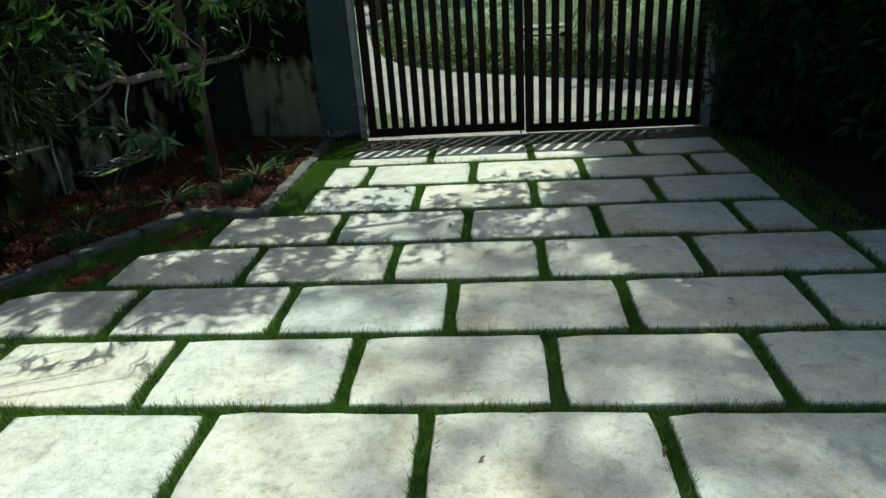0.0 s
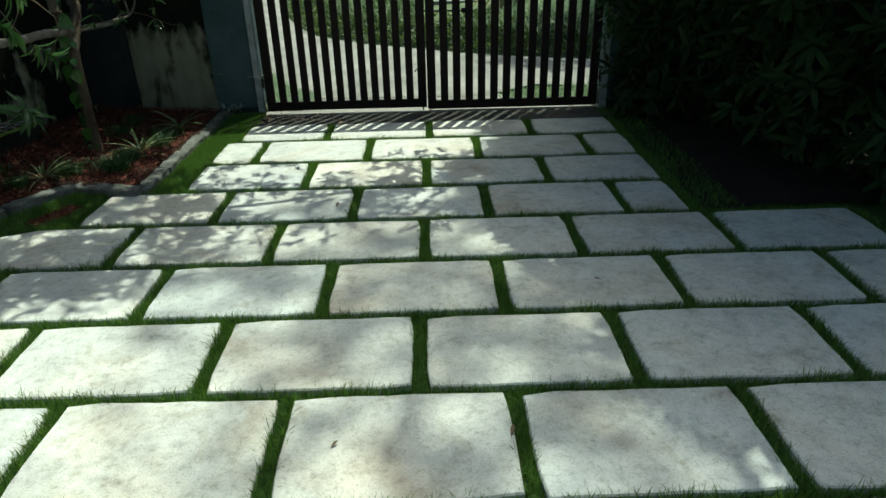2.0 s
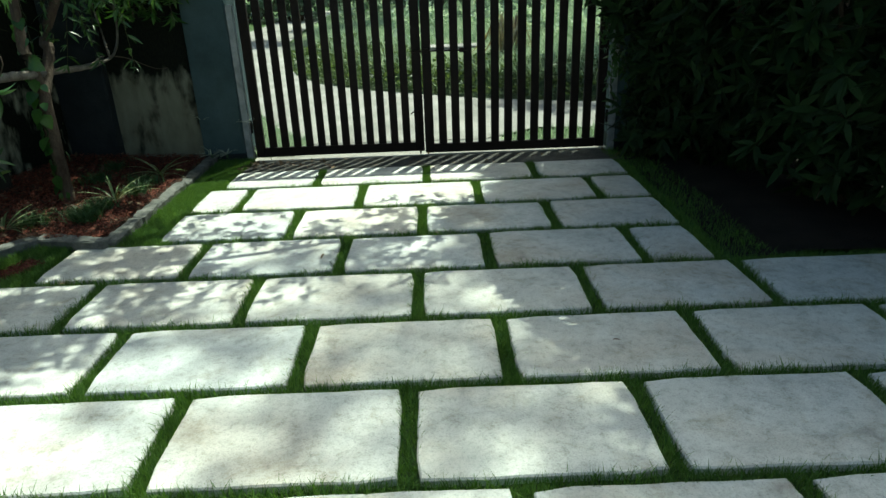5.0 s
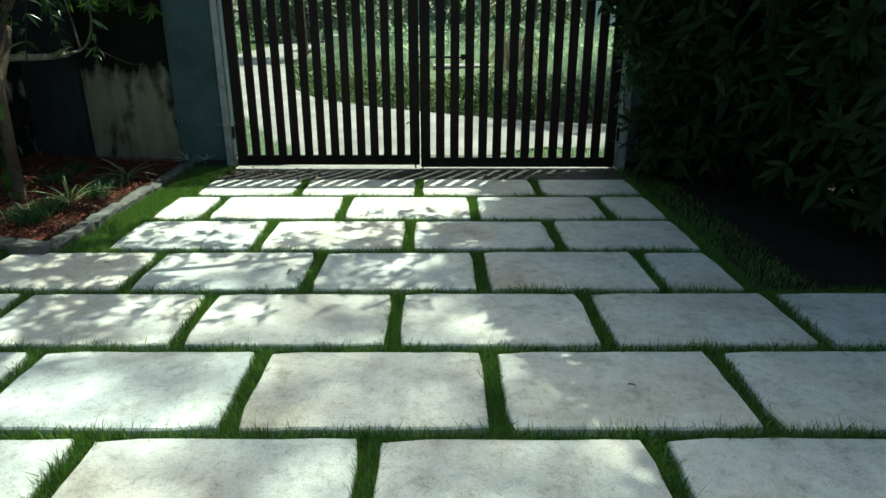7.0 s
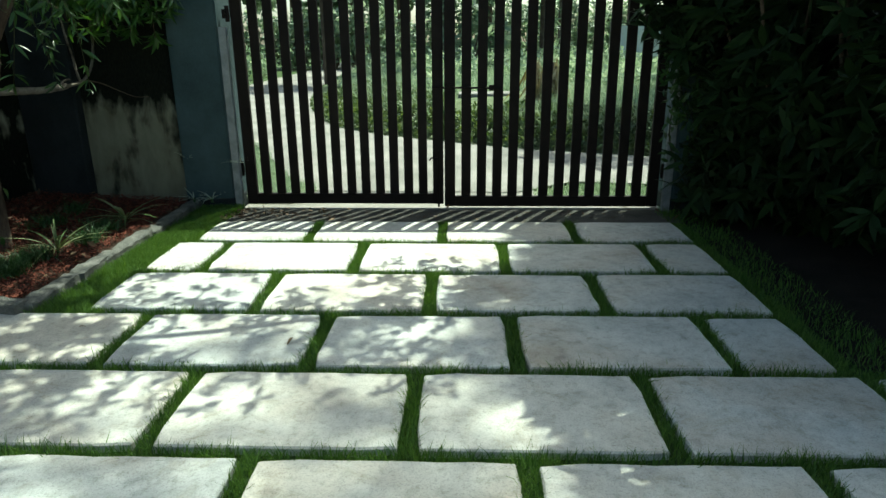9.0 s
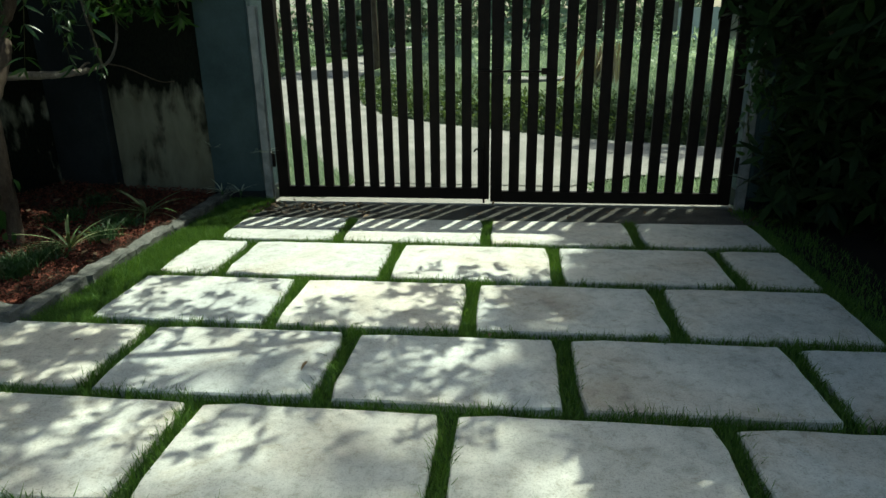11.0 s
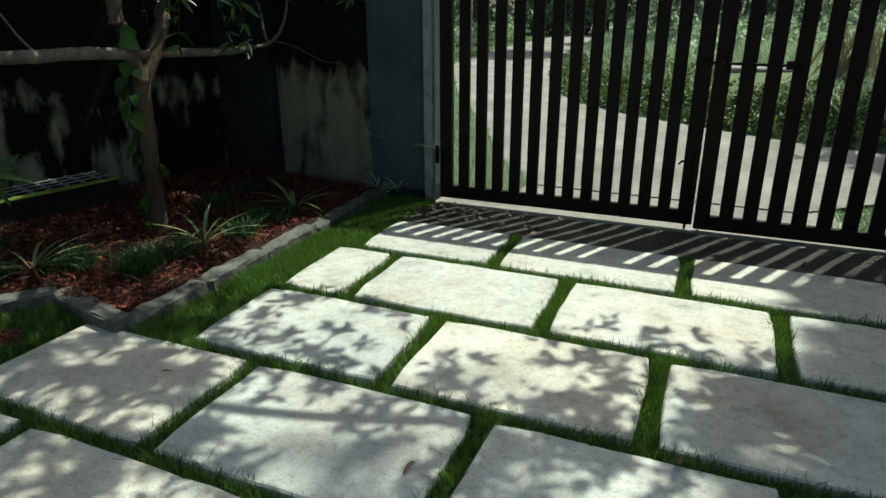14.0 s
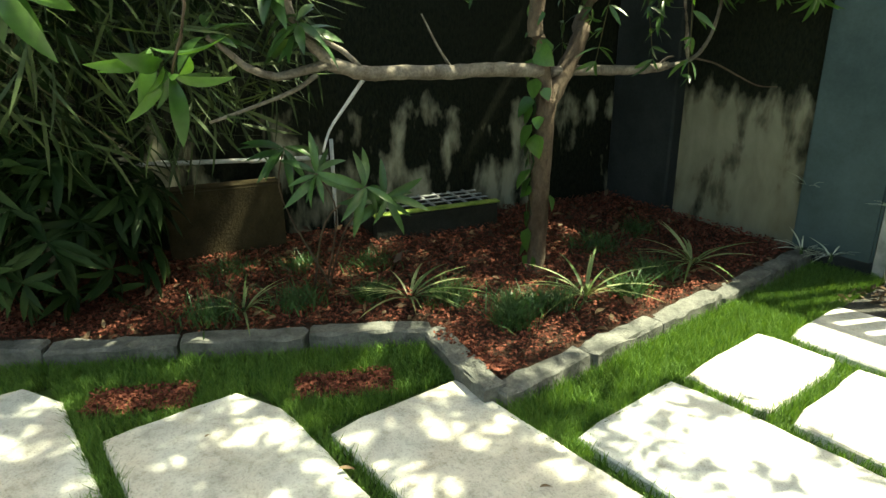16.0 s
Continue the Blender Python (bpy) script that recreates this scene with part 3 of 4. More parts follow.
for cx, cy in ((-2.545, 3.71), (-2.19, 4.32)):
    c, s = math.cos(radians(62)), math.sin(radians(62))
    u, w = rng.uniform(-0.175, 0.175, 2600), rng.uniform(-0.08, 0.08, 2600)
    p = np.stack([cx + u * c - w * s, cy + u * s + w * c, rng.uniform(-0.028, -0.012, 2600)], 1)
    tagged(new("mulch_patch", array_mesh("mulch_patch", *chips(rng, p, 0.017), MULCH)), "small patch of red-brown mulch set in the turf", "mulch", "mulch patches", "stuff")


def kerb_stone(length, seed):
    r = np.random.default_rng(seed)
    bm = box_bm(0.004, length - 0.004, -0.048, 0.048, -0.10, 0.082, 0.009, 1)
    long_edges = [e for e in bm.edges if abs(e.verts[0].co.x - e.verts[1].co.x) > 0.1]
    bmesh.ops.subdivide_edges(bm, edges=long_edges, cuts=6)
    for v in bm.verts:
        v.co += Vector(r.normal(size=3) * 0.0042)
    return bm


def kerb():
    k = empty("bed_kerb", -1.75, 4.67, -0.03)
    tagged(k, "low grey stone kerb round the planting bed", "kerb", kind="structure")
    inv = k.matrix_basis.inverted()
    seed = 0
    for a, b in zip(KERB_LINE, KERB_LINE[1:]):
        a, b = Vector((*a, 0)), Vector((*b, 0))
        L = (b - a).length
        n = max(1, round(L / 0.45))
        for i in range(n):
            seed += 1
            p = a.lerp(b, i / n)
            st = part("kerb_stone", kerb_stone(L / n - 0.004, seed), KERB, k)
            st.matrix_basis = inv @ pose(p.x, p.y, -0.03 + RNG.normal() * 0.004, RNG.normal() * 1.2, RNG.normal() * 0.8, math.degrees(math.atan2((b - a).y, (b - a).x)) + RNG.normal() * 0.8)


kerb()


def spider_plant(x, y, seed, n=26, size=0.30, mat=STRIPED, label="arching tuft of cream-striped spider plant in the mulch"):
    r = np.random.default_rng(seed)
    t = empty("spider_plant", x, y, 0.07)
    f = r.uniform(0, 2 * math.pi, n)
    up = r.uniform(0.35, 1.5, n)
    d = np.stack([np.cos(f), np.sin(f), up], 1)
    pos = np.stack([np.cos(f), np.sin(f), 0 * f], 1) * 0.012
    v, tr = scatter(STRAP, pos, d, np.array([[0, 0, 1.0]] * n), size * r.uniform(0.6, 1.15, n))
    o = new("leaves", array_mesh("leaves", v, tr, mat))
    o.parent = t
    if size > 0.11:
        part("crown_base", tube_bm([(0, 0, -0.03), (0, 0, 0.015)], [0.012, 0.006], 7), MONDO, t)
    return tagged(t, label, "plant", "spider plants")


for i, (x, y) in enumerate([(-2.54, 4.86), (-2.06, 5.49), (-1.99, 6.22), (-2.87, 4.22)]):
    spider_plant(x, y, 40 + i, 22 if i != 3 else 16, 0.29 if i != 3 else 0.23)
for i, (x, y) in enumerate([(-1.74, 6.86), (-1.60, 6.88)]):
    spider_plant(x, y, 60 + i, 16, 0.13, PALE_LEAF, "small silvery tuft at the foot of the gate pillar")

for i, (x, y, z) in enumerate([(-1.405, 6.95, 0.36), (-1.80, 6.945, 0.40)]):
    s = spider_plant(x, y, 66 + i, 12, 0.10, PALE_LEAF, "small silvery seedling rooted in the pillar's edge")
    s.name, s["group"] = "wall_seedling", "pillar seedlings"
    s.location.z = z


def tuft(x, y, seed, r0=0.10):
    r = np.random.default_rng(seed)
    n = 260
    q = r.normal(size=(n, 2)) * r0 * 0.45
    pos = np.stack([q[:, 0], q[:, 1], np.zeros(n)], 1)
    v, tr = blades(r, pos, 0.085, 0.007, 0.7)
    o = new("mondo_grass", array_mesh("mondo_grass", v, tr, MONDO))
    o.matrix_basis = pose(x, y, 0.06)
    tagged(o, "low dark green tuft of mondo grass in the mulch", "plant", "low tufts in the bed")


for i, (x, y) in enumerate([(-3.16, 4.62), (-2.79, 4.43), (-2.98, 4.93), (-2.65, 4.72), (-2.41, 4.98), (-2.91, 4.09), (-2.07, 5.04), (-2.09, 5.3), (-2.46, 6.04), (-2.48, 6.41), (-2.04, 5.97), (-3.34, 4.33), (-1.97, 5.68), (-2.16, 5.15)]):
    tuft(x, y, 80 + i, 0.085 + 0.03 * (i % 3))


def bed_tree():
    o = Vector((-2.475, 5.59, -0.01))
    t = empty("tree", *o)

    def at(pts):
        return [Vector(p) - o for p in pts]
    line = smooth_line(at([(-2.455, 5.57, 0.0), (-2.47, 5.59, 0.2), (-2.475, 5.605, 0.7), (-2.475, 5.62, 0.90)]), 5)
    part("trunk", tube_bm(line, [0.066, 0.055] + taper(len(line) - 2, 0.046, 0.052), 12, wob=0.12), BARK, t, smooth=True)
    for pts, r0, r1, mt in (
        # two leaders
        ([(-2.475, 5.615, 0.86), (-2.48, 5.575, 1.12), (-2.48, 5.545, 1.34), (-2.4, 5.7, 2.6), (-1.9, 6.4, 3.4), (-1.5, 6.8, 3.7)], 0.042, 0.022, BARK),
        ([(-2.475, 5.615, 0.86), (-2.47, 5.73, 1.01), (-2.465, 5.83, 1.18), (-2.46, 5.88, 1.34), (-1.8, 5.9, 2.4), (-1.1, 5.95, 3.1), (-0.2, 5.9, 2.9), (0.7, 6.2, 2.85)], 0.046, 0.022, BARK),
        # the level limb along the wall, knotted where it forks
        ([(-2.475, 5.60, 1.02), (-2.485, 5.49, 1.03), (-2.50, 5.27, 1.042), (-2.51, 5.09, 1.040), (-2.525, 4.82, 1.05), (-2.535, 4.68, 1.055), (-2.54, 4.60, 1.078), (-2.543, 4.53, 1.095)], 0.033, 0.026, PALE_BARK),
        ([(-2.542, 4.55, 1.09), (-2.545, 4.46, 1.17), (-2.55, 4.41, 1.24), (-2.56, 4.36, 1.42)], 0.022, 0.013, PALE_BARK),
        ([(-2.535, 4.665, 1.07), (-2.525, 4.59, 1.135), (-2.52, 4.52, 1.17), (-2.51, 4.42, 1.21)], 0.012, 0.006, PALE_BARK),
        ([(-2.543, 4.53, 1.095), (-2.549, 4.425, 1.075), (-2.555, 4.327, 1.061), (-2.561, 4.229, 1.095), (-2.565, 4.17, 1.145), (-2.57, 4.1, 1.2)], 0.018, 0.009, PALE_BARK),
        ([(-2.546, 4.48, 1.06), (-2.56, 4.40, 1.01), (-2.60, 4.28, 0.965), (-2.64, 4.10, 0.91)], 0.010, 0.005, PALE_BARK),
        ([(-2.535, 4.668, 1.03), (-2.525, 4.57, 0.93), (-2.51, 4.50, 0.86), (-2.49, 4.455, 0.785)], 0.008, 0.004, BLEACHED),
        ([(-2.51, 5.09, 1.05), (-2.53, 5.03, 1.14), (-2.56, 4.97, 1.27)], 0.007, 0.003, PALE_BARK),
        # the limb on the other side of the trunk
        ([(-2.475, 5.64, 1.015), (-2.464, 5.85, 1.013), (-2.45, 6.17, 0.998), (-2.43, 6.36, 1.0), (-2.426, 6.49, 1.008)], 0.026, 0.022, PALE_BARK),
        ([(-2.426, 6.48, 1.006), (-2.415, 6.62, 1.02), (-2.409, 6.72, 1.05), (-2.40, 6.80, 1.12), (-2.398, 6.86, 1.22), (-2.395, 6.89, 1.36), (-2.39, 6.90, 1.6)], 0.013, 0.008, PALE_BARK),
        ([(-2.414, 6.66, 1.03), (-2.40, 6.60, 1.12), (-2.41, 6.61, 1.19), (-2.40, 6.55, 1.33), (-2.41, 6.53, 1.5)], 0.010, 0.007, PALE_BARK),
        ([(-2.412, 6.70, 1.04), (-2.33, 6.79, 1.01), (-2.23, 6.85, 0.95), (-2.12, 6.88, 0.90), (-2.02, 6.89, 0.90)], 0.006, 0.003, BARK),
        ([(-2.44, 6.42, 1.01), (-2.40, 6.44, 1.05), (-2.35, 6.42, 1.06)], 0.009, 0.004, PALE_BARK),
    ):
        ln = smooth_line(at(pts), 5)
        part("limb", tube_bm(ln, taper(len(ln), r0, r1), 9, wob=0.22), mt, t, smooth=True)
    r = np.random.default_rng(71)
    tips = at([(-2.51, 4.40, 1.27), (-2.52, 4.42, 1.22), (-2.57, 4.10, 1.22), (-2.56, 4.33, 1.40)])
    for p in tips:
        w = new("leaf_whorl", array_mesh("leaf_whorl", *rosettes([tuple(p)], [(0.25, -0.2, 0.9)], 11, 0.17, OVAL, r), LEAF))
        w.parent = t
    blobs = []
    for c, rr, n in (((-0.95, 5.75, 3.6), (0.95, 0.95, 0.4), 370), ((-1.65, 6.85, 3.7), (0.95, 0.9, 0.4), 190), ((-2.15, 5.45, 3.5), (0.9, 1.0, 0.4), 260), ((-1.15, 5.3, 3.5), (0.7, 0.5, 0.3), 150), ((-2.35, 5.3, 2.25), (0.7, 0.9, 0.2), 95), ((-2.6, 6.35, 2.25), (0.6, 0.6, 0.2), 70)):
        blobs.append((tuple(Vector(c) - o), rr, n))
    leafy("crown", LEAF, t, blobs, 12, 0.12, SLIM, 5)
    sprays = [(tuple(Vector(c) - o), rr, n) for c, rr, n in (((-0.1, 5.85, 2.8), (0.75, 0.8, 0.25), 120), ((-0.45, 6.45, 2.8), (0.5, 0.4, 0.2), 62), ((0.95, 6.6, 2.8), (0.55, 0.45, 0.2), 95), ((0.85, 5.75, 2.9), (0.5, 0.5, 0.2), 110), ((0.75, 6.2, 2.9), (0.25, 0.22, 0.15), 60))]
    leafy("low_crown", LEAF, t, sprays, 7, 0.085, BROAD, 6)
    tagged(t, "slender leaning tree with pale bare side branches in the bed", "tree")
    # Heart-leaved creeper on the trunk.
    v = empty("creeper", -2.475, 5.60, 0.06)
    r = np.random.default_rng(3)
    z = np.linspace(0.05, 1.45, 34)
    f = -1.75 + r.normal(size=34) * 0.65
    rad = 0.054
    lean = np.interp(z, [0, 0.9, 1.45], [0, 0.0, -0.02])
    pos = np.stack([lean + rad * np.cos(f), lean * 0.5 + rad * np.sin(f), z - 0.05], 1)
    d = np.stack([np.cos(f) * 0.5, np.sin(f) * 0.5, -np.ones(34)], 1) + r.normal(size=(34, 3)) * 0.3
    up = np.stack([np.cos(f), np.sin(f), 0.3 + 0 * f], 1)
    lv = new("leaves", array_mesh("leaves", *scatter(HEART, pos, d, up, r.uniform(0.06, 0.125, 34)), LEAF_FRESH_SUNLIT))
    lv.parent = v
    part("stem", tube_bm([(lean[i] + 0.05 * math.cos(-2 + 0.5 * math.sin(i)), lean[i] * 0.5 + 0.05 * math.sin(-2 + 0.5 * math.sin(i)), z[i] - 0.1) for i in range(0, 34, 2)], [0.005] * 17, 6), LEAF_SHADED, v)
    tagged(v, "green heart-leaved creeper climbing the tree trunk", "creeper")


bed_tree()


def drain_box():
    b = empty("drain_box", -3.40, 5.56, 0.02, 76)
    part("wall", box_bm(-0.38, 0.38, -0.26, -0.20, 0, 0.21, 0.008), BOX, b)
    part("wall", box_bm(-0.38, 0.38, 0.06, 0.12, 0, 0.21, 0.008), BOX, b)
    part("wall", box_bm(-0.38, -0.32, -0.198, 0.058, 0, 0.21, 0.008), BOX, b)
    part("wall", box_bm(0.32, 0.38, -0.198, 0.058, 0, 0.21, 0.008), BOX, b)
    part("moss_edge", box_bm(-0.39, 0.39, -0.27, -0.21, 0.212, 0.224, 0.005), MOSS, b, "bright green moss on the box's edge")
    for k in range(7):
        a = -0.30 + 0.1 * k
        part("grate_bar", box_bm(a - 0.008, a + 0.008, -0.205, 0.11, 0.214, 0.224, 0.002), BARE_STEEL, b)
    for k in range(4):
        a = -0.16 + 0.08 * k
        part("grate_bar", box_bm(-0.36, 0.36, a - 0.006, a + 0.006, 0.2245, 0.232, 0.002), BARE_STEEL, b)
    tagged(b, "low concrete drain box, darkened for shade, with a mossy metal grating", "drain box")


drain_box()


def wall_pipe():
    p = empty("water_pipe", -3.72, 4.9, 0.53)
    w = lambda y: -3.12 - (6.96 - y) * 0.2492 + 0.05
    part("pipe", tube_bm([(w(4.0) + 3.72, -0.9, 0.053), (w(5.03) + 3.72, 0.13, 0.001)], [0.012, 0.012], 10), PVC, p, smooth=True)
    part("riser", tube_bm([(w(5.05) + 3.725, 0.15, -0.48), (w(5.05) + 3.725, 0.15, 0.10)], [0.011, 0.011], 10), PVC, p, smooth=True)
    for y in (4.2, 4.62):
        part("coupling", tube_bm([(w(y) + 3.72, y - 4.9, 0.053 - 0.0505 * (y - 4.0)), (w(y + .05) + 3.72, y - 4.85, 0.0505 - 0.0505 * (y - 4.0))], [0.016, 0.016], 10), PVC, p)
    tagged(p, "weathered white plastic water pipe along the mossy wall", "pipe")


wall_pipe()


def masonry_block():
    """A low rendered block that stands against the side wall."""
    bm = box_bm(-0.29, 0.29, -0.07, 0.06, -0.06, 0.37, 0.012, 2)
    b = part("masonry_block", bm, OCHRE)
    b.matrix_basis = pose(-3.60, 4.44, 0.09, 0, 0, 76)
    tagged(b, "low ochre rendered block against the mossy wall, darkened for shade", "block")


masonry_block()


def leaf_shrub(name, x, y, z, tips, seed, per, size, label, mat=LEAF, extra=(), droop=0.0, shape=LANCE):
    """A shrub: bare stems from the root to leaf whorls at their tips."""
    s = empty(name, x, y, z)
    r = np.random.default_rng(seed)
    c, ax = [], []
    for tip in tips:
        tp = Vector(tip) - Vector((x, y, z))
        mid = Vector((tp.x * 0.35 + r.normal() * 0.05, tp.y * 0.35 + r.normal() * 0.05, tp.z * 0.62))
        if droop:
            mid = Vector((tp.x * 0.5, tp.y * 0.5, droop))
        ln = smooth_line([(r.normal() * 0.03, r.normal() * 0.03, 0), mid, tp + Vector((0, 0, 0.25)), tp] if droop else [(r.normal() * 0.03, r.normal() * 0.03, 0), mid, tp], 5)
        part("stem", tube_bm(ln, taper(len(ln), 0.0055, 0.0025), 7, wob=0.15), BARK, s, smooth=True)
        c.append(tuple(tp))
        d = (tp - mid).normalized()
        ax.append(tuple(d))
    pairs = [rosettes(c, np.array(ax) * (1.5 if droop else 1.0), per, size, shape, r, 0.6 if droop else 0.9)]
    for centre, radii, n in extra:
        cc, dd = in_ball(r, n, Vector(centre) - Vector((x, y, z)), radii, 0.2)
        pairs.append(rosettes(cc, dd * 0.6 + np.array([0, 0, 0.6]), per, size * 0.9, shape, r))
    o = new("foliage", array_mesh("foliage", *join_arrays(pairs), mat))
    o.parent = s
    return tagged(s, label, "shrub")


leaf_shrub("frangipani_shrub", -2.90, 4.62, 0.06, [(-2.45, 4.40, 0.72), (-2.30, 4.52, 0.68), (-2.34, 4.63, 0.62), (-2.62, 4.36, 0.80)], 21, 13, 0.155, "low shrub with whorls of long green leaves over the bed", LEAF)
leaf_shrub("frangipani_tree", -3.55, 3.25, 0.06, [(-1.57, 3.69, 1.15), (-1.58, 3.45, 1.30), (-2.2, 3.5, 1.52), (-1.9, 3.5, 1.53), (-1.77, 3.5, 1.60), (-1.6, 3.5, 1.53), (-1.56, 3.52, 1.46), (-1.29, 3.5, 1.56), (-2.45, 3.6, 1.50), (-2.7, 3.5, 1.45), (-2.8, 3.9, 1.42), (-2.6, 4.0, 1.55), (-2.1, 3.8, 1.55), (-2.4, 3.3, 1.38), (-2.65, 3.2, 1.15), (-1.45, 3.75, 1.62)], 25, 13, 0.118, "spreading shrub with drooping whorls of long green leaves", LEAF_FRESH_SUNLIT, [((-2.75, 3.6, 1.75), (0.55, 0.45, 0.16), 60)], 1.85, OVAL)
leaf_shrub("oleander_shrub", -3.65, 3.4, 0.06, [(-3.2, 3.5, 1.2), (-3.4, 3.9, 1.6), (-3.3, 3.2, 1.5), (-3.0, 3.0, 1.3), (-3.8, 3.7, 1.7)], 22, 12, 0.18, "dense green shrub against the mossy wall, leaves darkened for its shade", LEAF_SHADED, [((-3.25, 3.5, 1.35), (0.45, 0.6, 0.45), 75), ((-3.0, 4.1, 1.6), (0.5, 0.6, 0.25), 50), ((-3.3, 3.7, 0.55), (0.28, 0.38, 0.45), 75)])
leaf_shrub("oleander_shrub", -4.1, 2.1, 0.06, [(-3.7, 2.2, 1.1), (-3.9, 2.6, 1.5), (-3.8, 1.8, 1.4), (-3.6, 2.5, 0.9)], 23, 12, 0.20, "dense green shrub against the mossy wall, leaves darkened for its shade", LEAF_SHADED, [((-3.8, 2.3, 1.1), (0.45, 0.7, 0.7), 120), ((-3.7, 2.7, 0.5), (0.35, 0.6, 0.35), 60)])
leaf_shrub("wall_shrub", -2.1, 7.5, -0.1, [(-1.85, 6.78, 1.34), (-2.0, 6.72, 1.38), (-1.8, 6.75, 1.47), (-2.1, 6.8, 1.42), (-1.95, 6.65, 1.52), (-2.2, 6.7, 1.46), (-2.3, 6.72, 1.38), (-2.45, 6.7, 1.42), (-1.72, 6.80, 1.54), (-2.12, 6.62, 1.36)], 24, 12, 0.13, "leafy shrub hanging over the boundary wall", LEAF_FRESH_SUNLIT, [((-2.15, 6.6, 1.66), (0.6, 0.35, 0.18), 80)], 2.15)


def hanging_twigs():
    """Thin twigs with small narrow leaves that hang from the tree before the side wall."""
    s = empty("hanging_twigs", -2.3, 5.9, 2.0)
    r = np.random.default_rng(33)
    c, d = [], []
    for k in range(20):
        a = Vector((r.uniform(-0.75, 0.55), r.uniform(-0.35, 0.5), r.uniform(-0.15, 0.25)))
        e = a + Vector((r.normal() * 0.16, r.normal() * 0.12, -r.uniform(0.25, 0.95)))
        ln = smooth_line([a, (a + e) / 2 + Vector((r.normal() * 0.06, r.normal() * 0.06, 0)), e], 5)
        part("twig", tube_bm(ln, taper(len(ln), 0.004, 0.0015), 5), STRAW, s)
        for p in ln[2:]:
            for j in range(3):
                c.append(tuple(Vector(p)))
                d.append((r.normal() * 0.7, r.normal() * 0.7, -0.6 + r.normal() * 0.3))
    n = len(c)
    o = new("foliage", array_mesh("foliage", *scatter(leaf_shape(0.2, 3, 0.25, 0.3), c, d, r.normal(size=(n, 3)) + np.array([0, 0, 1.0]), r.uniform(0.05, 0.13, n)), LEAF))
    o.parent = s
    tagged(s, "thin hanging twigs with small narrow leaves", "twigs")


hanging_twigs()


def bamboo():
    b = empty("bamboo_clump", -3.85, 3.5, 0.05)
    r = np.random.default_rng(31)
    for k in range(30):
        a = Vector((r.normal() * 0.25, r.normal() * 0.3, 0))
        top = Vector((a.x + 0.45 + r.normal() * 0.35, a.y + 0.3 + r.normal() * 0.5, r.uniform(1.3, 2.2)))
        end = top + Vector((0.35 + r.normal() * 0.2, 0.25 + r.normal() * 0.3, -r.uniform(0.1, 0.7)))
        ln = smooth_line([a, (a + top) / 2 + Vector((0, 0, 0.3)), top, end], 4)
        part("cane", tube_bm(ln, taper(len(ln), 0.006, 0.0015), 5), STRAW, b)
    n = 1250
    c, _ = in_ball(r, n, (0.75, 0.45, 1.2), (0.6, 0.8, 0.5))
    d = r.normal(size=(n, 3)) * 0.6 + np.array([0.3, 0.2, -0.7])
    o = new("foliage", array_mesh("foliage", *scatter(leaf_shape(0.06, 3, 0.2), c, d, r.normal(size=(n, 3)), r.uniform(0.1, 0.28, n)), STRAW_LEAF))
    o.parent = b
    tagged(b, "drooping clump of thin dry bamboo canes and narrow leaves", "bamboo")


bamboo()


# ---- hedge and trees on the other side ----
# Dark sheet laid where the hedge's shade falls.
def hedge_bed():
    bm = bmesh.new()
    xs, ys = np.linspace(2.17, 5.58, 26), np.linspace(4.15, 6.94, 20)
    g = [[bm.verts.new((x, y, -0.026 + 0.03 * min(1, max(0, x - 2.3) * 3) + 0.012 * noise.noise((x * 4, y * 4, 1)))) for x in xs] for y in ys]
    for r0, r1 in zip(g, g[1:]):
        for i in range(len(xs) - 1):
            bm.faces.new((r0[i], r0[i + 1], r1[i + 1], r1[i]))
    tagged(part("ground_hedge_bed", bm, SHADED_SOIL, smooth=True), "bare soil under the hedge, coloured dark for the hedge's shade", "soil", kind="structure")


hedge_bed()


def hedge_shrub(x, y, h, seed, blobs):
    s = empty("hedge_shrub", x, y, -0.05)
    r = np.random.default_rng(seed)
    for k in range(7):
        tip = Vector((r.normal() * 0.4, r.normal() * 0.4, h * r.uniform(0.7, 1.0)))
        ln = smooth_line([(r.normal() * 0.08, r.normal() * 0.08, 0), tip * 0.5 + Vector((0, 0, 0.15)), tip], 4)
        part("stem", tube_bm(ln, taper(len(ln), 0.022, 0.007), 7), BARK, s, smooth=True)
    leafy("foliage", LEAF_SHADED, s, [((cx - x, cy - y, cz + 0.05), rr, n) for (cx, cy, cz), rr, n in blobs + [((x - 0.1, y, 0.45), (0.6, 0.6, 0.42), 90)]], 10, 0.2, SLIM, seed + 1)
    return tagged(s, "tall leafy hedge shrub, its leaves coloured dark for deep shade", "shrub", "hedge shrubs")


hedge_shrub(2.85, 6.6, 2.2, 101, [((2.65, 6.55, 1.3), (0.5, 0.4, 0.9), 200), ((2.17, 6.75, 1.45), (0.22, 0.2, 0.40), 42), ((1.98, 6.82, 1.55), (0.22, 0.12, 0.32), 30), ((2.32, 6.6, 0.3), (0.25, 0.3, 0.3), 36)])
hedge_shrub(3.15, 6.1, 2.3, 103, [((3.0, 6.1, 1.2), (0.6, 0.65, 1.1), 300)])
hedge_shrub(3.3, 5.1, 2.3, 105, [((3.15, 5.1, 1.2), (0.65, 0.7, 1.15), 320)])
hedge_shrub(3.7, 4.3, 2.3, 107, [((3.6, 4.35, 1.2), (0.65, 0.65, 1.15), 300)])
hedge_shrub(4.3, 3.4, 2.3, 109, [((4.25, 3.4, 1.2), (0.6, 0.7, 1.1), 200)])
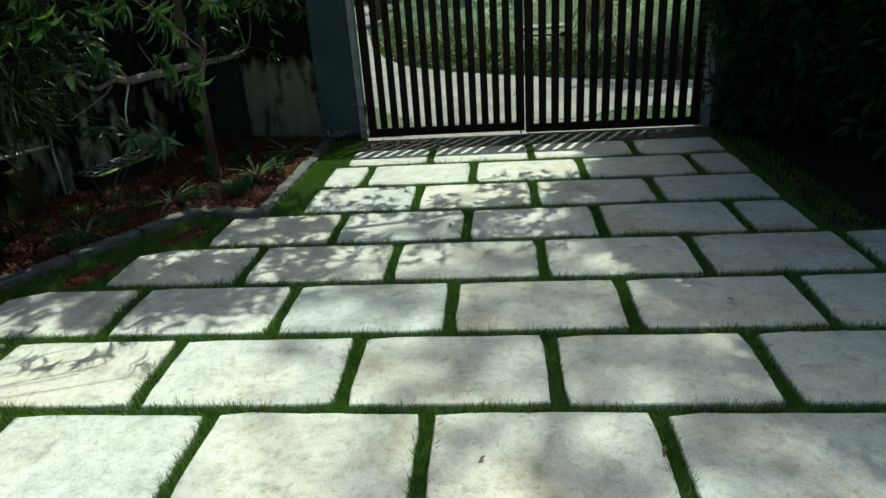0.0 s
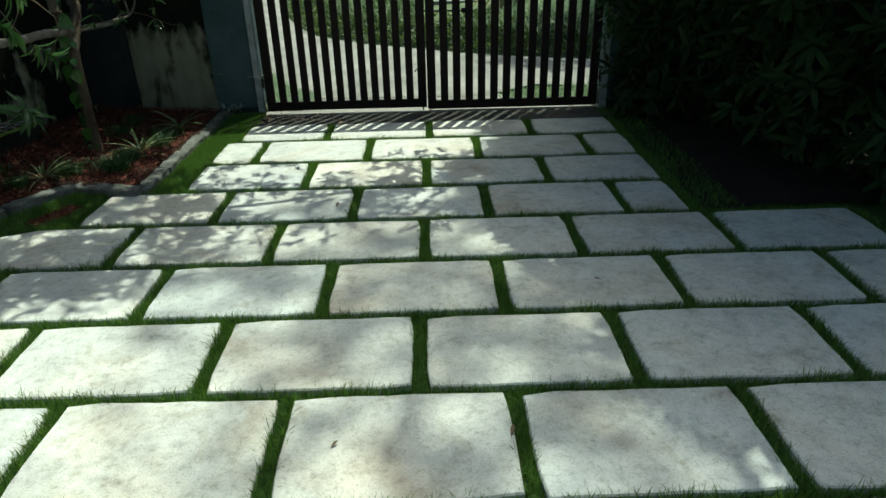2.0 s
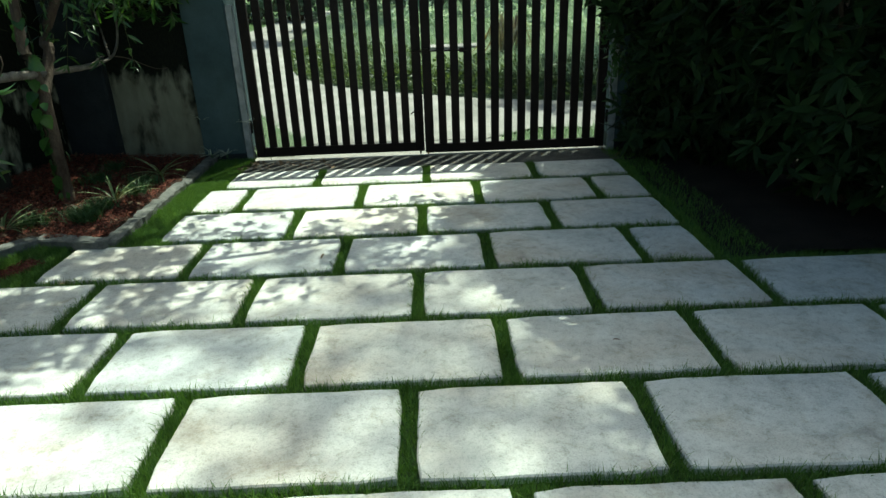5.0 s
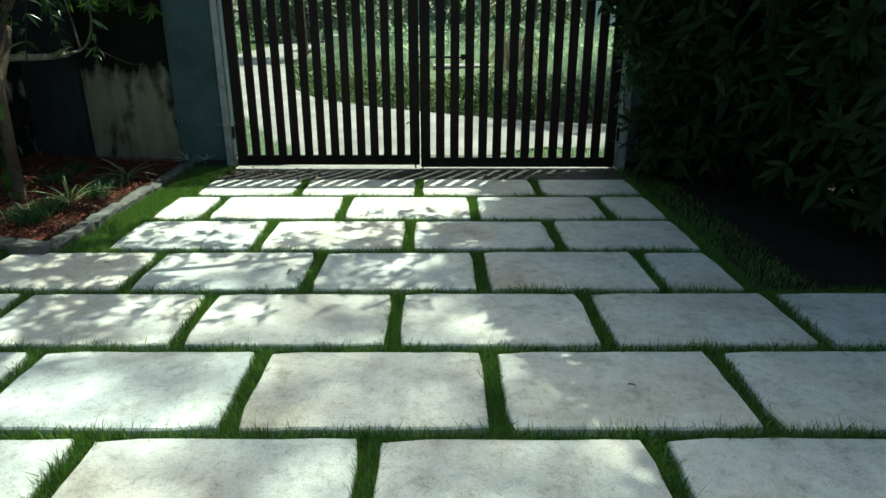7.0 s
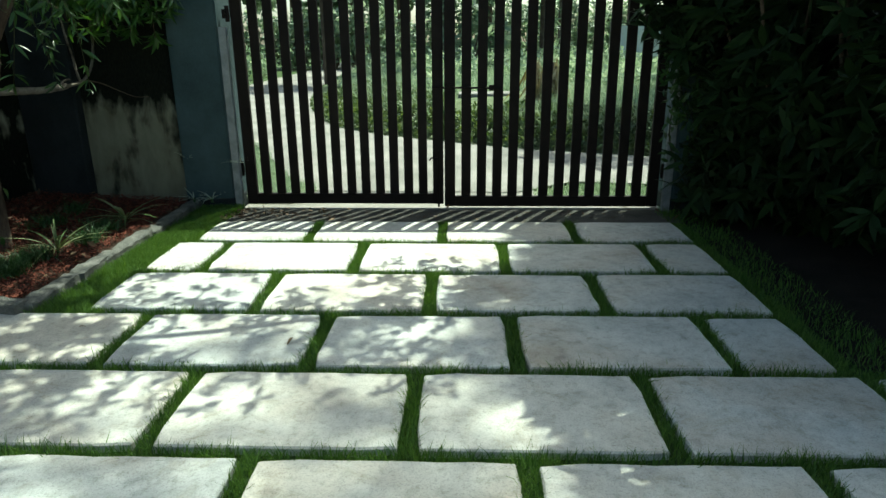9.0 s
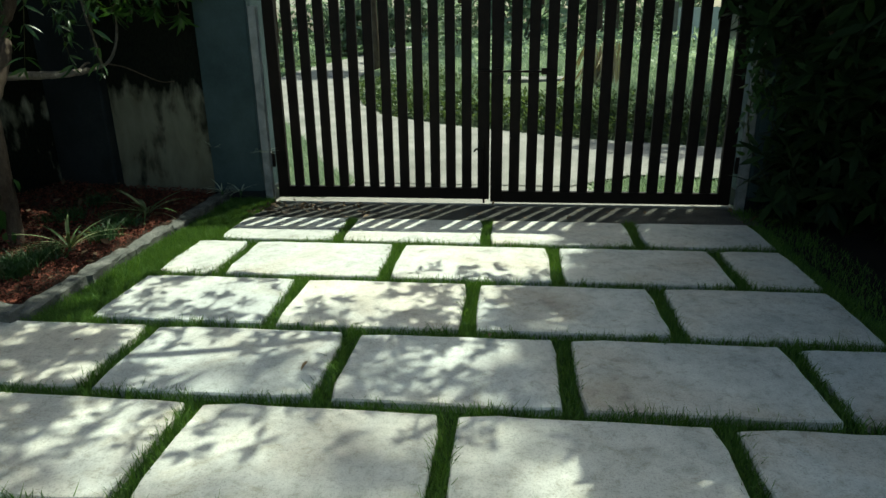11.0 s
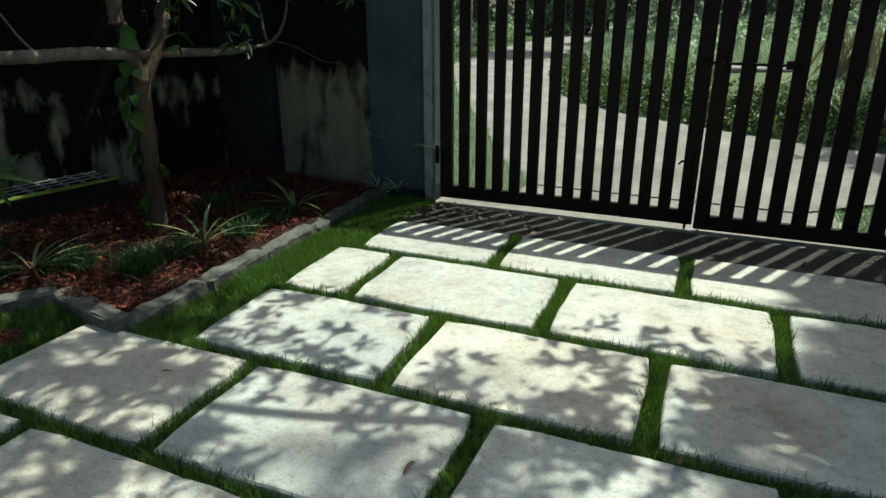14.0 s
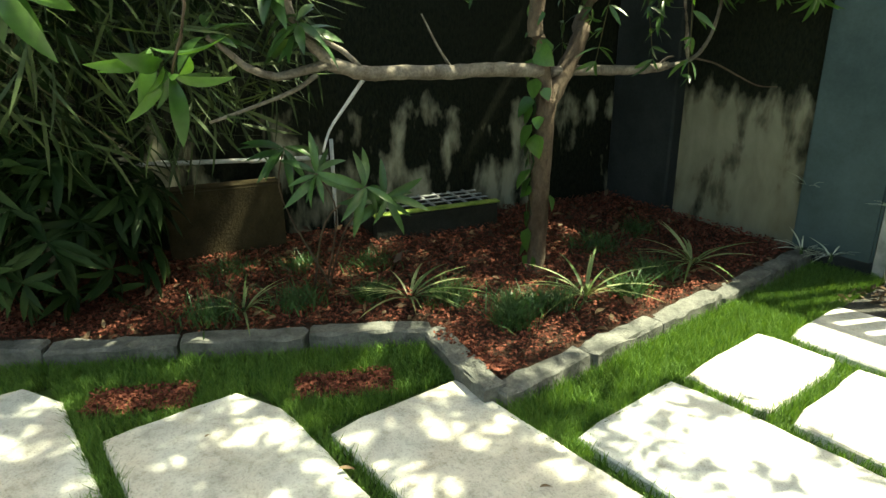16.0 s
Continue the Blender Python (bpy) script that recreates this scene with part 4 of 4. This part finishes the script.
hedge_shrub(4.6, 2.2, 2.3, 111, [((4.6, 2.2, 1.2), (0.6, 0.8, 1.1), 200)])


def pillar_vine():
    """Small-leaved vine that hangs over the pillar and the gate's end."""
    p = empty("pillar_vine", 2.42, 6.86, -0.03)
    r = np.random.default_rng(113)
    c, d = [], []
    for k in range(16):
        a = Vector((r.uniform(-0.05, 0.1), r.normal() * 0.03, 0))
        e = Vector((r.uniform(-0.36, 0.12), -0.02 + r.normal() * 0.04, r.uniform(0.9, 1.9)))
        ln = smooth_line([a, (a + e) / 2 + Vector((r.normal() * 0.08, r.normal() * 0.02, 0)), e, e + Vector((-0.06, -0.03, -0.14))], 7)
        part("stem", tube_bm(ln, taper(len(ln), 0.006, 0.002), 5), STRAW, p)
        for q in ln[3:]:
            for j in range(5):
                c.append(tuple(q + Vector(r.normal(size=3) * 0.03)))
                d.append((r.normal() * 0.8, -0.5 + r.normal() * 0.5, -0.5 + r.normal() * 0.5))
    n = len(c)
    o = new("foliage", array_mesh("foliage", *scatter(leaf_shape(0.34, 3, 0.25, 0.3), c, d, r.normal(size=(n, 3)) + np.array([0, -0.6, 0.8]), r.uniform(0.04, 0.10, n)), LEAF))
    o.parent = p
    tagged(p, "small-leaved vine climbing the gate pillar beside the hedge", "vine")


pillar_vine()


def shade_tree(x, y, z, h, blobs, seed, per=12, size=0.2, mat=LEAF_SHADED, label="broad shade tree with a dense dark crown over the yard"):
    t = empty("shade_tree", x, y, z)
    r = np.random.default_rng(seed)
    ln = smooth_line([(0, 0, 0), (0.05, 0.03, h * 0.4), (-0.05, -0.05, h * 0.75)], 6)
    part("trunk", tube_bm(ln, taper(len(ln), 0.15, 0.10), 12, wob=0.12), BARK, t, smooth=True)
    for (cx, cy, cz), rr, n in blobs:
        for k in range(3):
            tip = Vector((cx - x + r.normal() * rr[0] * 0.5, cy - y + r.normal() * rr[1] * 0.5, cz - z))
            l2 = smooth_line([(-0.05, -0.05, h * 0.72), (tip.x * 0.5, tip.y * 0.5, h * 0.9), tip], 5)
            part("limb", tube_bm(l2, taper(len(l2), 0.06, 0.015), 8, wob=0.15), BARK, t, smooth=True)
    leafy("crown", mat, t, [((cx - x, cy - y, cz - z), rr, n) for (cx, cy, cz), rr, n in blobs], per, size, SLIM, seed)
    return tagged(t, label, "tree", "shade trees")


shade_tree(4.5, 6.2, -0.05, 7.0, [((3.75, 8.95, 8.0), (1.45, 1.25, 0.8), 520), ((3.4, 5.4, 5.2), (1.1, 1.2, 0.4), 330), ((3.3, 7.2, 5.2), (1.1, 1.1, 0.4), 330), ((4.9, 7.4, 7.8), (1.4, 1.6, 0.8), 420), ((3.9, 9.9, 8.2), (1.25, 1.3, 0.7), 470)], 201, 12, 0.22)
# Its low blobs hang out of view, added to darken hedge and slabs.
shade_tree(3.5, 8.2, -0.16, 3.4, [((3.05, 7.7, 3.7), (0.95, 0.8, 0.4), 170), ((2.4, 5.7, 2.6), (0.5, 1.2, 0.22), 170), ((2.75, 4.5, 2.6), (0.5, 0.8, 0.22), 110), ((3.4, 6.2, 3.0), (0.85, 1.0, 0.3), 330), ((3.7, 4.7, 3.0), (0.85, 1.0, 0.3), 330), ((4.4, 3.4, 3.0), (0.9, 1.0, 0.3), 280), ((2.05, 6.2, 2.45), (0.8, 0.9, 0.22), 260), ((2.25, 4.9, 2.45), (0.9, 0.9, 0.22), 300), ((2.7, 3.7, 2.5), (0.8, 0.8, 0.22), 220), ((1.75, 5.5, 2.55), (0.5, 0.7, 0.2), 90)], 203)
# Unseen tree, added to shade the side wall and the bed.
shade_tree(-4.2, 8.3, -0.16, 3.8, [((-3.0, 7.9, 4.1), (1.2, 1.2, 0.6), 340), ((-3.2, 6.2, 4.0), (1.0, 1.3, 0.5), 330), ((-3.9, 4.3, 3.9), (1.0, 1.3, 0.5), 300), ((-4.4, 2.4, 3.8), (1.0, 1.3, 0.5), 260)], 205)

# Unseen tree with a hidden trunk, added to put the bank in shade.
shade_tree(7.4, 12.6, 0.35, 4.2, [((3.6, 13.0, 4.9), (1.3, 1.0, 0.6), 180), ((5.4, 12.6, 4.8), (1.4, 1.1, 0.6), 220), ((7.2, 12.2, 5.0), (1.4, 1.2, 0.7), 200), ((5.2, 14.4, 5.0), (1.5, 1.0, 0.6), 170)], 207, 10, 0.26, LEAF_SHADED, "unseen roadside tree added so that its dark crown shades the bank")

# Unseen high crown, added to give the near slabs a soft half-light.
shade_tree(9.2, 10.6, 0.3, 14.0, [((3.9 + 1.15 * i, 7.6 + 1.2 * j, 16.6 + 0.5 * ((i + j) % 3)), (1.3, 1.3, 0.6), 50 + 12 * j) for i in range(5) for j in range(5)], 209, 4, 0.26, LEAF, "unseen tall thin-crowned tree added to dim the sun over the yard")

# ---- beyond the lane ----
rng = np.random.default_rng(17)


def field_grass():
    """Long grass on the bank and field, thinning with distance."""
    n = 90000
    y = 9.6 + 26 * rng.uniform(0, 1, n) ** 1.6
    o = 0.9 + rng.uniform(0.0, 1, n) ** 1.3 * np.interp(y, [10, 36], [7, 22])
    x = far_x_limit(y) + o
    patch = np.array([noise.noise((a * 0.55, q * 0.4, 2.0)) for a, q in zip(x, y)])
    clear = (x > 0.15) & (x < 1.65) & (y > 12.0) & (y < 14.55)
    keep = ~clear & (patch + rng.uniform(-0.5, 0.7, n) > -0.15)
    x, y = x[keep], y[keep]
    z = bank_height(x, y)
    pos = np.stack([x, y, z - 0.02], 1)
    v, t = blades(rng, pos, 0.24, 0.018, 0.65)
    v[:, 2] = np.repeat(z, 5) + (v[:, 2] - np.repeat(z, 5)) * np.repeat(0.55 + 0.9 * rng.uniform(0, 1, len(z)) ** 2, 5)
    tagged(new("hazy_meadow_grass", array_mesh("hazy_meadow_grass", v, t, MEADOW_HAZY)), "long meadow grass beyond the lane, coloured pale for haze", "grass", kind="stuff")
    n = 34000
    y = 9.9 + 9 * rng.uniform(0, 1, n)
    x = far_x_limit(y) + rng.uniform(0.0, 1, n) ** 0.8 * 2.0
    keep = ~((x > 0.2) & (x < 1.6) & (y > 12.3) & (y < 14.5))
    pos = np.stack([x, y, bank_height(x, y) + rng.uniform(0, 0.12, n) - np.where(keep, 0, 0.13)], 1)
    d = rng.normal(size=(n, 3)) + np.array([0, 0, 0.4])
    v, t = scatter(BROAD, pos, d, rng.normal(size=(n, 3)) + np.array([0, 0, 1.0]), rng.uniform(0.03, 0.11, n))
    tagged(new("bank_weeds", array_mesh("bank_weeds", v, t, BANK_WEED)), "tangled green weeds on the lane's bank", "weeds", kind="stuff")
    # Broad-leaved weeds, coloured pale for haze, in clumps over the field and left of the lane.
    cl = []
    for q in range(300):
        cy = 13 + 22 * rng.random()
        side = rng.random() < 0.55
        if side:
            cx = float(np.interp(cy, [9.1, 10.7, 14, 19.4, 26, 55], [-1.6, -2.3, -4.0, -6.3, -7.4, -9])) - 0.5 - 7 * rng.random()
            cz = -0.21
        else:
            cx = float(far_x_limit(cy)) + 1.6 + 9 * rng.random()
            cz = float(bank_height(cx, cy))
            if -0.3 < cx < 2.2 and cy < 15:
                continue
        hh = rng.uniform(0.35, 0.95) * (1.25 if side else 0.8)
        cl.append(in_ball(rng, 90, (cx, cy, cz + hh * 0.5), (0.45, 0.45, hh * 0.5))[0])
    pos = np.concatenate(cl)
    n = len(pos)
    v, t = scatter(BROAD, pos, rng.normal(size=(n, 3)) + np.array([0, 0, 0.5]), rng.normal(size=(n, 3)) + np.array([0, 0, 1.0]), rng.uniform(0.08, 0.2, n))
    tagged(new("field_weeds", array_mesh("field_weeds", v, t, MEADOW_HAZY)), "leafy weeds standing in the meadow, coloured pale for haze", "weeds", kind="stuff")
    # Verge on the left of the lane and beside the apron.
    n = 30000
    y = 7.3 + 22 * rng.uniform(0, 1, n) ** 2.2
    near = np.interp(y, [8.1, 9.1, 10.7, 14, 19.4, 26, 55], [-1.0, -1.6, -2.3, -4.0, -6.3, -7.4, -9])
    x = near - 0.02 - rng.uniform(0, 1, n) ** 1.4 * np.interp(y, [7.6, 30], [1.6, 10])
    p1 = np.stack([x, y, [base_slope(q) - 0.01 for q in y]], 1)
    n = 2200
    x = rng.uniform(1.15, 5, n)
    y = 7.27 + rng.uniform(0, 1, n) * np.interp(x, [1.15, 1.75, 2.75, 5], [0.7, 1.38, 1.25, 0.6])
    p2 = np.stack([x, y, [base_slope(q) - 0.01 for q in y]], 1)
    v, t = blades(rng, np.concatenate([p1, p2]), 0.11, 0.010, 0.6)
    tagged(new("verge_grass", array_mesh("verge_grass", v, t, MEADOW_HAZY)), "ragged grass verge outside the gate", "grass", kind="stuff")


field_grass()

cu = part("culvert_slab", box_bm(0.36, 1.47, 13.9, 14.5, 0.10, 0.385, 0.015), CONCRETE)
tagged(cu, "pale weathered concrete slab on the bank", "concrete slab")
fw = empty("field_wall", 7.6, 30, 0.3)
part("wall_panel", box_bm(-0.9, 1.0, -0.1, 0.1, -0.2, 1.55, 0.01), FAR_WALL, fw)
part("post", box_bm(1.02, 1.35, -0.16, 0.16, -0.2, 1.75, 0.01), CONCRETE, fw)
part("post", box_bm(-1.22, -0.92, -0.16, 0.16, -0.2, 1.75, 0.01), CONCRETE, fw)
tagged(fw, "pale blue-grey wall far across the field", "wall")


def dry_frond():
    s = empty("dead_stump", 1.65, 12.6, 0.1)
    part("stump", tube_bm([(0, 0, -0.1), (0.08, 0, 0.45), (0.3, 0.05, 0.85)], [0.09, 0.07, 0.05], 9, wob=0.3), PALE_BARK, s)
    r = np.random.default_rng(5)
    n = 260
    pos = np.stack([r.uniform(-0.1, 0.4, n), r.normal(size=n) * 0.08, r.uniform(0.5, 1.0, n)], 1)
    d = r.normal(size=(n, 3)) * 0.25 + np.array([0, -0.15, -1.0])
    o = new("fronds", array_mesh("fronds", *scatter(leaf_shape(0.05, 2), pos, d, r.normal(size=(n, 3)), r.uniform(0.3, 0.8, n)), PALE_STRAW))
    o.parent = s
    tagged(s, "dead stump hung with dry straw-coloured fronds", "stump")


dry_frond()


def woodland():
    r = np.random.default_rng(23)
    kinds = []
    for k in range(3):
        t = empty("woodland_tree", 0, 0, -60 - 20 * k)
        h = 5.5 + k
        ln = smooth_line([(0, 0, -0.4), (0.1 * k - 0.1, 0.05, h * 0.4), (0.15, 0.1 * k, h * 0.8)], 5)
        part("trunk", tube_bm(ln, taper(len(ln), 0.17, 0.09), 9, wob=0.1), PALE_BARK if k == 1 else BARK, t, smooth=True)
        for j in range(4):
            f = j * 1.6 + k
            l2 = [(0.1, 0.05, h * 0.6), (0.9 * math.cos(f), 0.9 * math.sin(f), h * 0.78), (1.6 * math.cos(f), 1.6 * math.sin(f), h * 0.9)]
            part("limb", tube_bm(l2, [0.06, 0.04, 0.015], 7), BARK, t)
        leafy("crown", LEAF_FAR_HAZY, t, [((0.2, 0, h * 0.85), (2.1, 2.1, 1.3), 120), ((0.9, 0.6, h * 0.66), (1.2, 1.2, 0.7), 40), ((-1.0, -0.4, h * 0.72), (1.2, 1.2, 0.7), 40)], 9, 0.5, BROAD, 300 + k)
        tagged(t, "woodland tree with a leafy crown beyond the field", "tree", "woodland trees")
        kinds.append(t)
    spots = [(-9.5, 30), (-6.2, 42), (-4.6, 26.5), (-2.6, 33), (-0.4, 25), (1.4, 31), (3.4, 27), (5.2, 36), (8.0, 33.5), (10.5, 26), (12.5, 36), (-12.5, 38), (0.5, 40), (-13, 26), (15, 30), (-8, 46), (-5, 48.5), (-10.5, 45), (-3.2, 46), (-6.6, 52)]
    for i, (x, y) in enumerate(spots):
        z = float(bank_height(x, y)) if x > far_x_limit(y) else -0.21
        m = pose(x, y, z, 0, 0, 57 * i)
        if i < 3:
            kinds[i].matrix_basis = m
        else:
            copy_thing(kinds[i % 3], m)
    b = empty("field_bush", 0, 0, 0)
    for j in range(5):
        f = 1.3 * j
        part("stem", tube_bm([(0, 0, -0.1), (0.4 * math.cos(f), 0.4 * math.sin(f), 0.9), (0.7 * math.cos(f), 0.7 * math.sin(f), 1.6)], [0.03, 0.02, 0.008], 6), BARK, b)
    leafy("foliage", LEAF_FAR_HAZY, b, [((0, 0, 1.1), (1.4, 1.2, 1.0), 70), ((0.8, 0.3, 1.9), (0.8, 0.8, 0.7), 26), ((-0.7, 0, 1.8), (0.9, 0.7, 0.8), 26)], 7, 0.28, BROAD, 400)
    tagged(b, "leafy green bush at the edge of the field", "bush", "field bushes")
    first = True
    for i in range(44):
        x = -17 + 36 * (i / 43) + r.normal() * 0.6
        y = (24 + 5 * r.random(), 31 + 6 * r.random(), 38 + 5 * r.random())[i % 3]
        if -10 < x < -3.5 and y < 38:
            y = 39 + 4 * r.random()
        if 4.6 < x < 9.4 and y < 36:
            y = 37 + 4 * r.random()
        z = float(bank_height(x, y)) if x > far_x_limit(y) else -0.21
        m = pose(x, y, z, 0, 0, 71 * i) @ Matrix.Scale(0.8 + 0.7 * r.random(), 4)
        if first:
            b.matrix_basis, first = m, False
        else:
            copy_thing(b, m).scale = m.to_scale()


woodland()


# ---- lawn, joints and slabs ----
def lawn():
    r = np.random.default_rng(41)

    def fill(x0, x1, y0, y1, density):
        n = int((x1 - x0) * (y1 - y0) * density)
        return np.stack([r.uniform(x0, x1, n), r.uniform(y0, y1, n)], 1)
    pts = []
    for (x0, x1, y0, y1) in SLABS:
        if y1 < 6.3:
            pts.append(fill(x0 - 0.033, x1 + 0.033, y1 - 0.004, y1 + 0.056, 21000))   # course joint
        pts.append(fill(x1 - 0.004, x1 + 0.067, y0, y1, 20000))                          # upright joint
    pts.append(fill(-1.71, -1.36, 4.6, 6.95, 42000))
    pts.append(fill(-1.45, -1.35, 5.9, 6.5, 9000))
    pts.append(fill(-2.3, -1.45, 4.66, 4.78, 18000))
    pts.append(fill(-1.75, -1.45, 4.05, 4.72, 9000))
    pts.append(fill(2.04, 2.42, 4.12, 6.9, 4000))
    pts.append(fill(-3.6, -2.0, 2.2, 4.75, 34000))
    p = np.concatenate(pts)
    inside = np.zeros(len(p), bool)
    for (x0, x1, y0, y1) in SLABS:
        inside |= (p[:, 0] > x0 + 0.006) & (p[:, 0] < x1 - 0.006) & (p[:, 1] > y0 + 0.006) & (p[:, 1] < y1 - 0.006)
    kx = np.where(p[:, 1] > 4.75, -1.70, np.interp(p[:, 1], [-4, 3.5, 4.75], [-7.95, -3.04, -2.25]))
    for cx, cy in ((-2.545, 3.71), (-2.19, 4.32)):
        c, s = math.cos(radians(62)), math.sin(radians(62))
        u = (p[:, 0] - cx) * c + (p[:, 1] - cy) * s
        w = -(p[:, 0] - cx) * s + (p[:, 1] - cy) * c
        inside |= (abs(u) < 0.18) & (abs(w) < 0.075)
    bare = np.array([noise.noise((a * 2.2, b * 2.2, 3.0)) for a, b in p])
    p = p[~inside & (p[:, 0] > kx) & (bare + r.uniform(-0.35, 0.9, len(p)) > -0.25)]
    z = -0.034 + 0 * p[:, 0]
    tall = np.array([0.5 + 0.5 * noise.noise((a * 4.0, b * 4.0, 8.0)) for a, b in p])
    v, t = blades(r, np.stack([p[:, 0], p[:, 1], z], 1), 0.050, 0.0040, 0.42)
    h = (v[:, 2] + 0.034) * (0.62 + 0.8 * np.repeat(tall, 5))
    v[:, 2] = -0.034 + h
    tagged(new("lawn_grass", array_mesh("lawn_grass", v, t, GRASS)), "short green turf between and beside the slabs", "grass", kind="stuff")


lawn()


def litter():
    r = np.random.default_rng(51)
    for x, y in ((0.0, 2.05), (0.65, 2.1), (-0.28, 4.36), (0.42, 4.63), (1.2, 3.2), (-2.15, 3.8), (-1.15, 6.6), (-0.95, 6.75), (-1.2, 6.52), (0.9, 6.8), (-1.33, 4.45), (-0.75, 6.6), (-1.75, 4.05)):
        n = 1
        d = r.normal(size=(1, 3)) * np.array([1, 1, 0.05])
        v, t = scatter(leaf_shape(0.3, 4, 0.3, 0.5), [(0, 0, 0.0)], d, [(0, 0, 1)], [r.uniform(0.03, 0.06)])
        v[:, 2] -= v[:, 2].min()
        o = new("fallen_leaf", array_mesh("fallen_leaf", v, t, DRY))
        o.matrix_basis = pose(x, y, 0.003 if y < 6.44 else -0.013 - (y - 6.45) * 0.06)
        tagged(o, "small curled dry leaf lying on the paving", "fallen leaf", "fallen leaves")


litter()
rng = np.random.default_rng(71)
n = 260
p = np.stack([np.concatenate([-1.4 + 0.9 * rng.uniform(0, 1, 170) ** 2, rng.uniform(-1.2, 2.1, 90)]), rng.uniform(6.5, 6.97, n), np.zeros(n)], 1)
p[:, 2] = -0.011 - (p[:, 1] - 6.45) * 0.06
tagged(new("strip_debris", array_mesh("strip_debris", *chips(rng, p, 0.045), DRY)), "dry leaf scraps swept against the gate strip", "leaf litter", kind="stuff")


def slab_mesh(w, d, seed, cut=0.0):
    """A slab with worn, slightly uneven edges; its top at z = 0."""
    r = np.random.default_rng(seed)
    ring = []
    cr = 0.016
    nx, ny = 7, 5

    def edge(ax, ay, bx, by, n):
        return [(ax + (bx - ax) * k / n, ay + (by - ay) * k / n) for k in range(n)]
    x, y = w / 2, d / 2
    base = edge(-x + cr, -y, x - cr, -y, nx) + edge(x, -y + cr, x, y - cr, ny) + edge(x - cr, y, -x + cr + cut, y, nx) + edge(-x, y - cr - cut, -x, -y + cr, ny)
    bm = bmesh.new()
    jit = r.normal(size=(len(base), 2)) * 0.0022
    rings = []
    for inset, z in ((0.0, -0.055), (0.0, -0.007), (0.006, 0.0)):
        row = []
        for (px, py), j in zip(base, jit):
            row.append(bm.verts.new((px * (1 - inset / x) + j[0], py * (1 - inset / y) + j[1], z)))
        rings.append(row)
    n = len(base)
    for a, b in zip(rings, rings[1:]):
        for k in range(n):
            bm.faces.new((a[k], a[(k + 1) % n], b[(k + 1) % n], b[k]))
    bm.faces.new(rings[-1])
    me = bpy.data.meshes.new("slab")
    bm.normal_update()
    bm.to_mesh(me)
    bm.free()
    me.materials.append(SLAB)
    return me


def paving():
    p = empty("pavement_slabs", 0.3, 2.7, 0)
    tagged(p, "pale stone slabs laid in running bond with grass joints", "paving", kind="structure")
    cache = {}
    r = np.random.default_rng(61)
    for i, (x0, x1, y0, y1) in enumerate(SLABS):
        cut = 0.075 if x0 in (-2.37, -2.88) else 0.0
        key = (round(x1 - x0, 2), round(y1 - y0, 2), int(r.integers(3)), cut)
        if key not in cache:
            cache[key] = slab_mesh(x1 - x0, y1 - y0, 500 + len(cache), cut)
        s = new("slab", cache[key])
        s.parent = p
        s.matrix_basis = pose((x0 + x1) / 2 - 0.3, (y0 + y1) / 2 - 2.7, r.normal() * 0.0015, r.normal() * 0.15, r.normal() * 0.12, r.normal() * 0.25)


paving()
